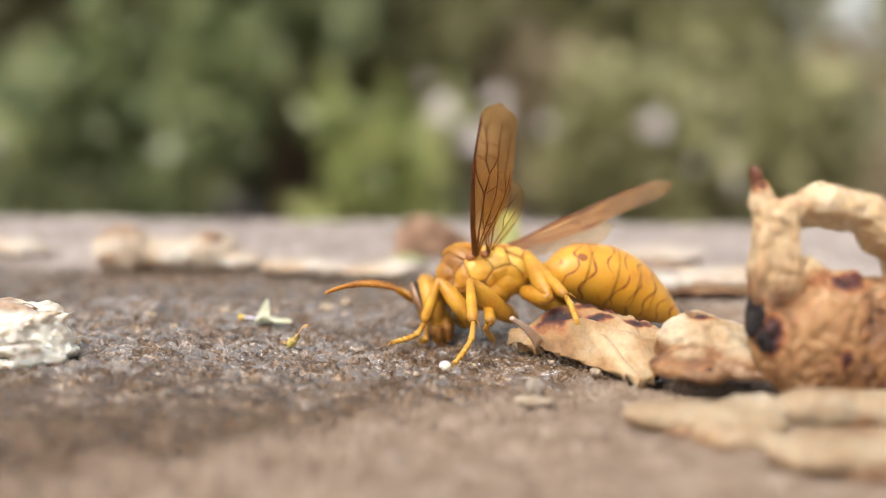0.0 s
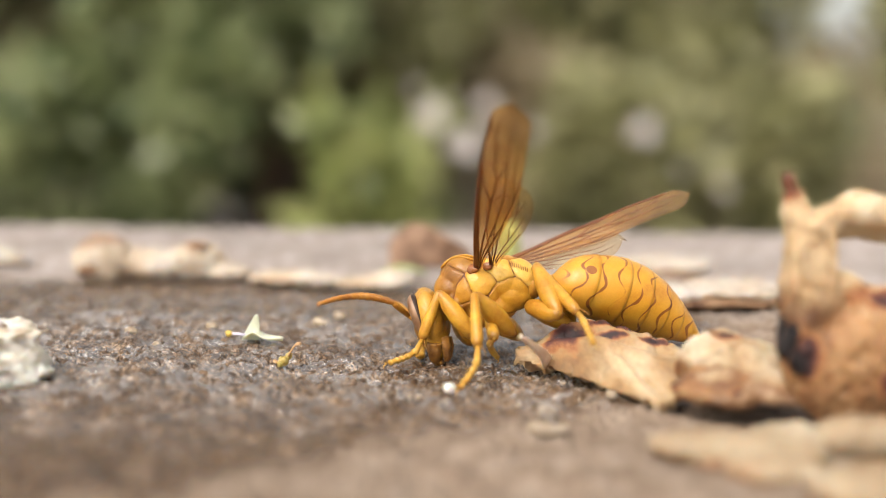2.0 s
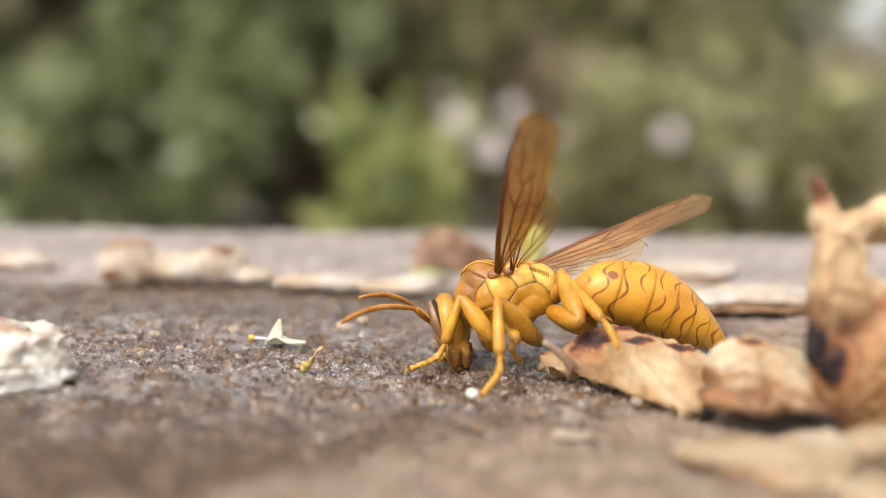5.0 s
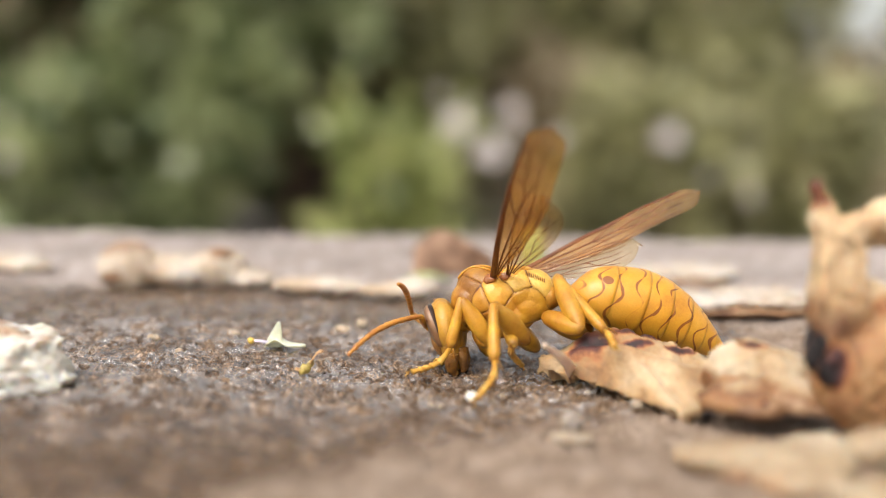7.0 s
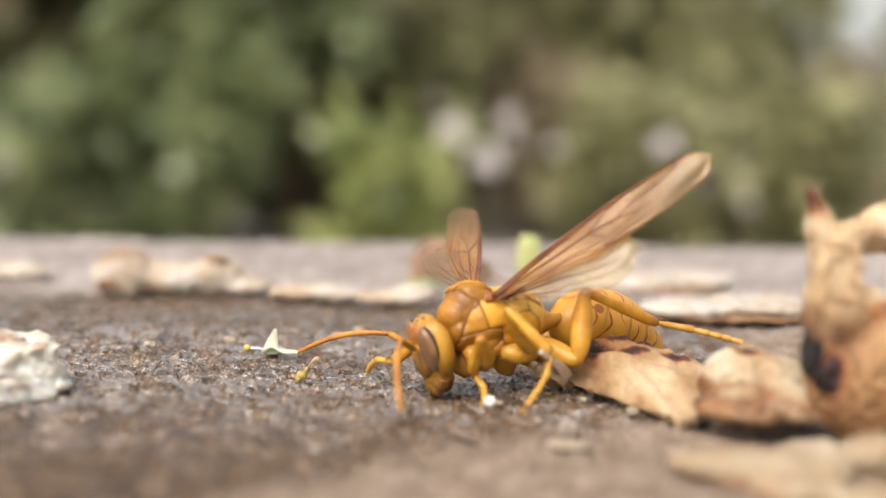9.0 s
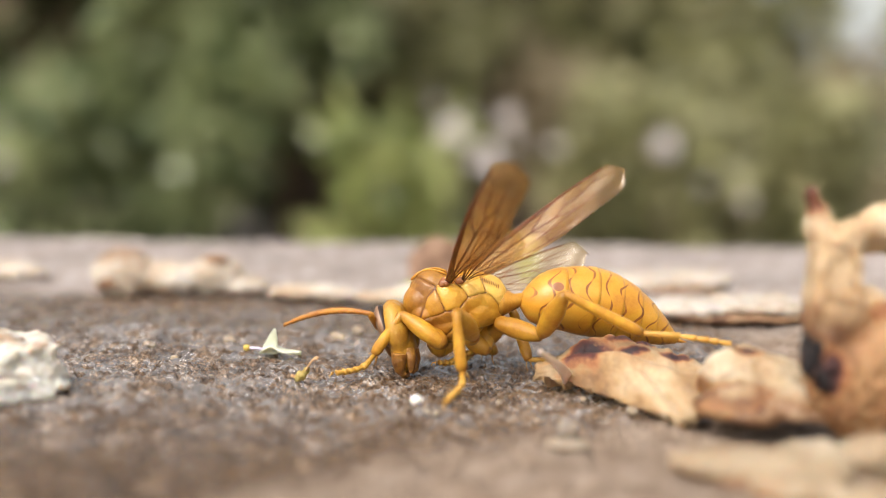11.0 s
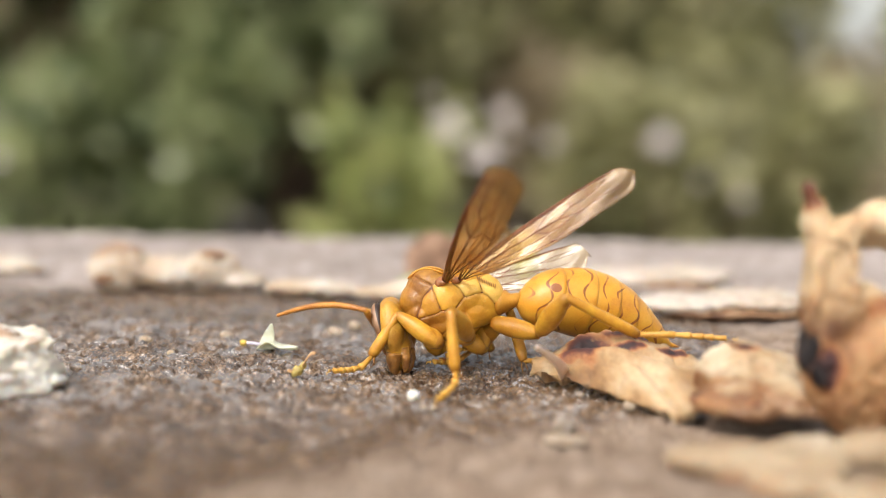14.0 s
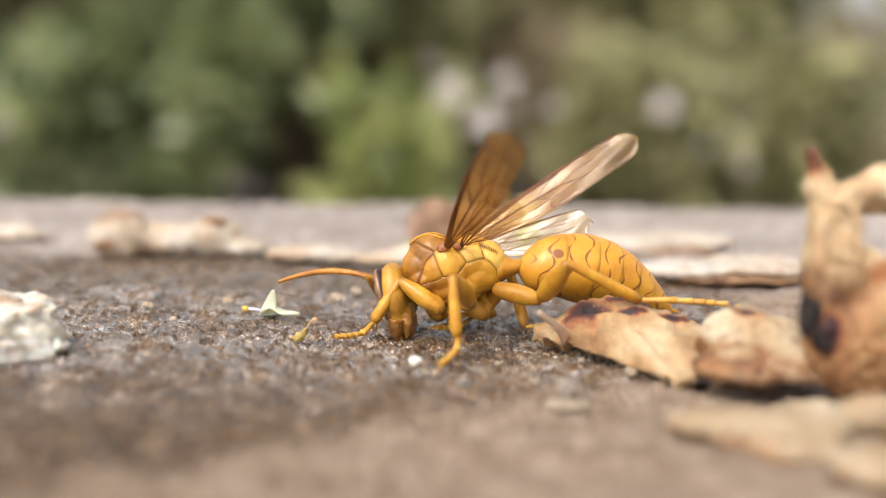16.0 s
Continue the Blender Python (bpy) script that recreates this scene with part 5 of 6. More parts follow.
def abdomen():
    prof = [(0.0, 0.42), (0.3, 0.75), (0.7, 1.28), (1.2, 1.72), (2.0, 2.06), (3.0, 2.26), (4.0, 2.40), (5.0, 2.50), (6.0, 2.52), (7.0, 2.46), (8.0, 2.32), (9.0, 2.10), (10.0, 1.78), (11.0, 1.38), (12.0, 0.88), (12.6, 0.52), (13.0, 0.22)]
    px, pr = [p[0] for p in prof], [p[1] for p in prof]

    def ring(x0, x1, step, first=False, last=False):
        pts = []
        n = 10
        for k in range(n + 1):
            x = x0 + (x1 - x0) * k / n
            r = 1.07 * float(np.interp(x, px, pr)) + step * (k / n)
            pts.append((-x, r))
        if not last:
            pts += [(-x1 - 0.02, pts[-1][1] - 0.05), (-x1 + 0.05, pts[-1][1] - 0.16)]
        return pts

    def bend(x):
        q = min(13.0, max(0.0, -x))
        return (0.0, 1.2 * max(0.0, math.sin(math.pi * q / 13.0)) ** 0.9 - 0.6 * (q / 13.0) ** 2)

    cuts = [0.0, 3.05, 5.6, 7.6, 9.3, 10.8, 12.0, 13.0]
    o = None
    for i, (a, b) in enumerate(zip(cuts, cuts[1:])):
        bm = spindle(ring(max(0, a - 0.35), b, 0.07, i == 0, i == 6), 40, bend)
        t = part("abdomen" if o is None else "tergite", bm, STRIPED, o or BODY, "striped yellow first segment" if o is None else "")
        o = o or t
    bm = spindle([(-12.8, 0.26), (-13.2, 0.2), (-13.7, 0.1), (-13.9, 0.03)], 10, bend)
    part("tail_tip", bm, YELLOW, o, "pointed yellow tail tip")
    PART["abd"] = o


abdomen()


def bristles(bm, rng, x0, x1, r, n, ln):
    """Short fine spines, as thin three-sided spikes."""
    for k in range(n):
        x, a = rng.uniform(x0, x1), rng.uniform(0, 6.283)
        d = Vector((0.35, math.cos(a), math.sin(a))).normalized()
        p = Vector((x, math.cos(a) * r, math.sin(a) * r))
        t = d.cross(Vector((1, 0, 0))).normalized() * 0.025
        u = Vector((0.025, 0, 0))
        v = [bm.verts.new(q * MM) for q in (p - t, p + t, p + u, p + d * ln)]
        for f in ((0, 1, 3), (1, 2, 3), (2, 0, 3)):
            bm.faces.new([v[i] for i in f])


SIZES = {"F": (1.7, 4.0, 3.7, 4.2), "M": (2.1, 5.0, 4.2, 4.6), "H": (3.4, 5.2, 6.2, 6.8)}
PLACE = {"F": "front", "M": "middle", "H": "hind"}


def joints_dark(ob, length, reach):
    """Browner towards both joints of a limb along +x (millimetres)."""
    me = ob.data
    x = np.empty(len(me.vertices) * 3, np.float32)
    me.vertices.foreach_get("co", x)
    x = x.reshape(-1, 3)[:, 0] / MM
    near = np.exp(-np.clip(x, 0, None) / reach) * 0.5 + np.exp(-np.clip(length - x, 0, None) / reach)
    me.attributes.new("seam", "FLOAT", "POINT").data.foreach_set("value", np.clip(near * 0.8, 0, 1).astype(np.float32))


def legs():
    rng = random.Random(4)
    for k, (c, f, t, a) in SIZES.items():
        fat = {"F": 0.70, "M": 0.80, "H": 0.80}[k]
        sag = {"F": 0.55, "M": 0.45, "H": 0.12}[k]
        for s in "LR":
            bm = spindle([(-0.35, 0.40), (0.0, 0.60), (c * 0.35, 0.76), (c * 0.7, 0.70), (c * 0.92, 0.50), (c + 0.12, 0.34)], 18)
            PART[k + s + "cx"] = part("coxa", bm, YELLOW, BODY, "stout yellow hip segment")
            joints_dark(PART[k + s + "cx"], c, 0.35)
            bm = spindle([(-0.12, 0.22), (0.15, 0.34), (f * 0.15, fat * 0.78), (f * 0.4, fat), (f * 0.65, fat * 0.92), (f * 0.85, fat * 0.66), (f * 0.96, fat * 0.55), (f + 0.12, 0.2)], 18)
            fe = PART[k + s + "fe"] = part("femur", bm, LEGGY, BODY, "swollen yellow %s thigh" % PLACE[k])
            joints_dark(fe, f, 0.45)
            bm = spindle([(-0.15, 0.18), (0.05, 0.32), (t * 0.2, 0.34), (t * 0.6, 0.43), (t * 0.88, 0.44), (t, 0.32), (t + 0.08, 0.14)], 14)
            bristles(bm, rng, t * 0.15, t * 0.95, 0.42, 34, 0.14)
            for q in (1, -1):
                tube_to(bm, [Vector((t - 0.1, 0.12 * q, -0.2)) * MM, Vector((t + 0.35, 0.2 * q, -0.45)) * MM, Vector((t + 0.8, 0.2 * q, -0.5)) * MM], [0.06 * MM, 0.045 * MM, 0.012 * MM], 5)
            PART[k + s + "ti"] = part("tibia", bm, LEGGY, fe, "yellow shin with fine bristles")
            joints_dark(PART[k + s + "ti"], t, 0.3)
            prof, x = [(-0.06, 0.1)], 0.0
            for w, r in ((0.40, 0.25), (0.17, 0.23), (0.13, 0.23), (0.10, 0.24), (0.14, 0.21)):
                prof += [(x + 0.05, r * 0.75), (x + a * w * 0.75, r), (x + a * w * 0.97, r * 1.12)]
                x += a * w * 0.98
                prof.append((x, r * 0.6))
            bm = spindle(prof, 10, lambda q, a=a, sag=sag: (0.0, -sag * math.sin(math.pi * min(1, max(0, q / a)) ** 0.75)))
            bristles(bm, rng, 0.2, a * 0.95, 0.17, 22, 0.10)
            for q in (1, -1):
                tube_to(bm, [Vector((a - 0.1, 0.05 * q, 0)) * MM, Vector((a + 0.18, 0.2 * q, 0.03)) * MM, Vector((a + 0.3, 0.26 * q, -0.14)) * MM], [0.07 * MM, 0.05 * MM, 0.015 * MM], 5)
            PART[k + s + "ta"] = part("tarsus", bm, FOOT, fe, "jointed pale yellow foot with two claws")


legs()


def antennae():
    for s in "LR":
        bm = spindle([(-0.1, 0.16), (0.2, 0.19), (1.2, 0.23), (2.1, 0.25), (2.45, 0.16)], 12)
        sc = PART["sc" + s] = part("antenna", bm, AMBER, BODY, "amber antenna shaft")
        prof, n, L = [(-0.08, 0.1)], 11, 7.4
        for k in range(n):
            a, b = L * k / n, L * (k + 1) / n
            r = 0.17 + 0.05 * math.sin(math.pi * min(1, (k + 1) / n)) if k < n - 1 else 0.15
            prof += [(a + 0.02, r * 0.86), (a + (b - a) * 0.4, r), (b - 0.06, r * 1.05), (b - 0.01, r * 0.86)]
        prof[-1] = (L, 0.05)
        bm = spindle(prof, 12, lambda q: (0.0, 0.38 * math.sin(math.pi * min(1, max(0, q) / 7.4)) - 0.9 * (q / 7.4) ** 2))
        PART["an" + s] = part("flagellum", bm, cuticle("orange_flagellum", (0.44, 0.19, 0.03), (0.27, 0.095, 0.014)), sc, "ringed orange-brown antenna whip")


antennae()


def wing(name, length, chord, skin, label, veins, wave, full, round_at):
    """A stiff corrugated membrane along +x, front edge at y = 0, with raised veins."""
    def lead(u):
        return -0.35 * math.sin(math.pi * u) * length / 17.5 + 0.5 * chord * max(0, (u - 0.91) / 0.09) ** 2.6

    def trail(u):
        w = chord * (0.20 + 0.80 * math.sin(math.pi * 0.5 * min(1, u / full)) ** 1.2)
        if u > round_at:
            w *= math.sqrt(max(0.0, 1 - ((u - round_at) / (1.0001 - round_at)) ** 2.4))
        return w

    def at(u, v):
        a, b = lead(u), max(trail(u), lead(u) + 0.02)
        y = a + (b - a) * v
        z = wave * (0.07 * math.sin(v * 11 + u * 2) * (0.3 + 0.7 * v) + 0.04 * math.sin(u * 19 + v * 7) + 0.4 * math.sin(math.pi * u) * (v - 0.5))
        return (u * length, y, z)

    bm = bmesh.new()
    sheet(bm, at, 48, 14, 0.03)
    o = part(name, bm, skin, BODY, label)
    for pts, r0, r1 in veins:
        bm = bmesh.new()
        path = []
        for (u0, v0), (u1, v1) in zip(pts, pts[1:]):
            for k in range(6):
                path.append(at(u0 + (u1 - u0) * k / 6, v0 + (v1 - v0) * k / 6))
        path.append(at(*pts[-1]))
        n = len(path)
        tube_to(bm, [Vector(p) * MM for p in path], [(r0 + (r1 - r0) * i / n) * MM for i in range(n)], 6)
        part("vein", bm, VEIN, o)
    return o


FORE_VEINS = (
    (((0, 0.1), (0.15, 0.02), (0.5, 0.0), (0.72, 0.0), (0.92, 0.04)), 0.17, 0.06),
    (((0, 0.35), (0.2, 0.12), (0.45, 0.05), (0.66, 0.03)), 0.15, 0.08),
    (((0, 0.5), (0.2, 0.38), (0.45, 0.36), (0.58, 0.42)), 0.09, 0.055),
    (((0, 0.75), (0.25, 0.85), (0.5, 0.92), (0.62, 0.95)), 0.06, 0.035),
    (((0.45, 0.36), (0.5, 0.62), (0.48, 0.9)), 0.05, 0.04),
    (((0.45, 0.36), (0.55, 0.12), (0.62, 0.05)), 0.06, 0.05),
    (((0.58, 0.42), (0.66, 0.30), (0.76, 0.30), (0.84, 0.22), (0.88, 0.06)), 0.05, 0.04),
    (((0.66, 0.30), (0.68, 0.06)), 0.045, 0.04),
    (((0.76, 0.30), (0.77, 0.06)), 0.045, 0.04),
    (((0.58, 0.42), (0.68, 0.60), (0.80, 0.58), (0.90, 0.62)), 0.05, 0.025),
    (((0.68, 0.60), (0.70, 0.32)), 0.04, 0.03),
    (((0.76, 0.58), (0.77, 0.31)), 0.04, 0.03),
    (((0, 0.6), (0.22, 0.62), (0.45, 0.66), (0.68, 0.60)), 0.055, 0.035),
    (((0.22, 0.62), (0.26, 0.85)), 0.045, 0.035),
    (((0.84, 0.22), (0.92, 0.30), (0.97, 0.40)), 0.035, 0.02),
    (((0.48, 0.9), (0.60, 0.80), (0.72, 0.84), (0.86, 0.86)), 0.04, 0.02),
)
HIND_VEINS = (
    (((0, 0.15), (0.3, 0.03), (0.6, 0.0), (0.85, 0.03)), 0.10, 0.04),
    (((0, 0.45), (0.3, 0.38), (0.55, 0.42), (0.85, 0.5)), 0.07, 0.02),
    (((0.3, 0.38), (0.42, 0.08)), 0.04, 0.03),
    (((0.05, 0.6), (0.3, 0.72), (0.6, 0.85)), 0.05, 0.02),
    (((0.55, 0.42), (0.62, 0.66), (0.78, 0.84)), 0.04, 0.02),
    (((0, 0.3), (0.3, 0.22), (0.55, 0.24), (0.9, 0.30)), 0.05, 0.02),
    (((0.04, 0.75), (0.2, 0.86), (0.42, 0.95)), 0.045, 0.02),
    (((0.3, 0.72), (0.45, 0.60), (0.62, 0.66)), 0.035, 0.025),
    (((0.62, 0.24), (0.74, 0.18), (0.93, 0.18)), 0.035, 0.015),
    (((0.62, 0.66), (0.76, 0.68), (0.9, 0.7)), 0.035, 0.015),
)
for s in "LR":
    PART["fw" + s] = wing("forewing", 18.0, 2.55, FORE_SKIN, "long amber forewing with brown veins", FORE_VEINS, 1.0 if s == "L" else -1.0, 0.6, 0.90)
    PART["hw" + s] = wing("hindwing", 10.4, 3.1, HIND_SKIN, "short clear hindwing with fine veins", HIND_VEINS, 1.0 if s == "L" else -1.0, 0.75, 0.72)

PEARL = crumb("sugar_pearl", (0, 0, 0), (0.46, 0.44, 0.42), 140, SUGAR, "small round white sugar pearl by the wasp's foot", "pearl")


# ---- how the wasp moves ----
ROOT_ROWS = [
    (0, 5.38, 7.72, 4.99, 11.8, 15.7, 172.2),
    (3.5, 5.05, 7.32, 5.03, 13.6, 16.6, 173.9),
    (4.2, 5.05, 7.32, 5.03, 13.6, 16.6, 173.9),
    (6.3, 4.62, 7.41, 4.87, 14.7, 16.3, 174.9),
    (6.5, 4.62, 7.41, 4.87, 14.7, 16.3, 174.9),
    (7, 4.70, 7.67, 4.74, 14.7, 16.2, 173.2),
    (7.3, 4.17, 7.40, 4.81, 15.5, 11.6, -179.7),
    (7.5, 3.90, 5.99, 5.13, 15.7, 8.9, -174.9),
    (7.8, 3.72, 4.25, 4.56, 15.4, 11.1, -170.7),
    (8.2, 2.91, 2.52, 4.73, 14.3, 11.8, -167.0),
    (8.5, 2.87, 2.89, 4.74, 13.8, 7.9, -163.8),
    (8.9, 3.81, 2.21, 4.85, 13.6, 5.5, -163.5),
    (9, 3.81, 2.83, 4.53, 13.5, 6.2, -163.8),
    (9.4, 3.81, 2.83, 4.53, 13.5, 6.2, -163.8),
    (11.1, 1.32, 8.37, 4.80, 13.8, 12.3, 178.6),
    (11.6, 1.32, 8.37, 4.80, 13.8, 12.3, 178.6),
    (12.5, 1.32, 8.13, 4.51, 13.0, 11.9, 177.8),
    (16, 1.32, 8.13, 4.51, 13.0, 11.9, 177.8),
]

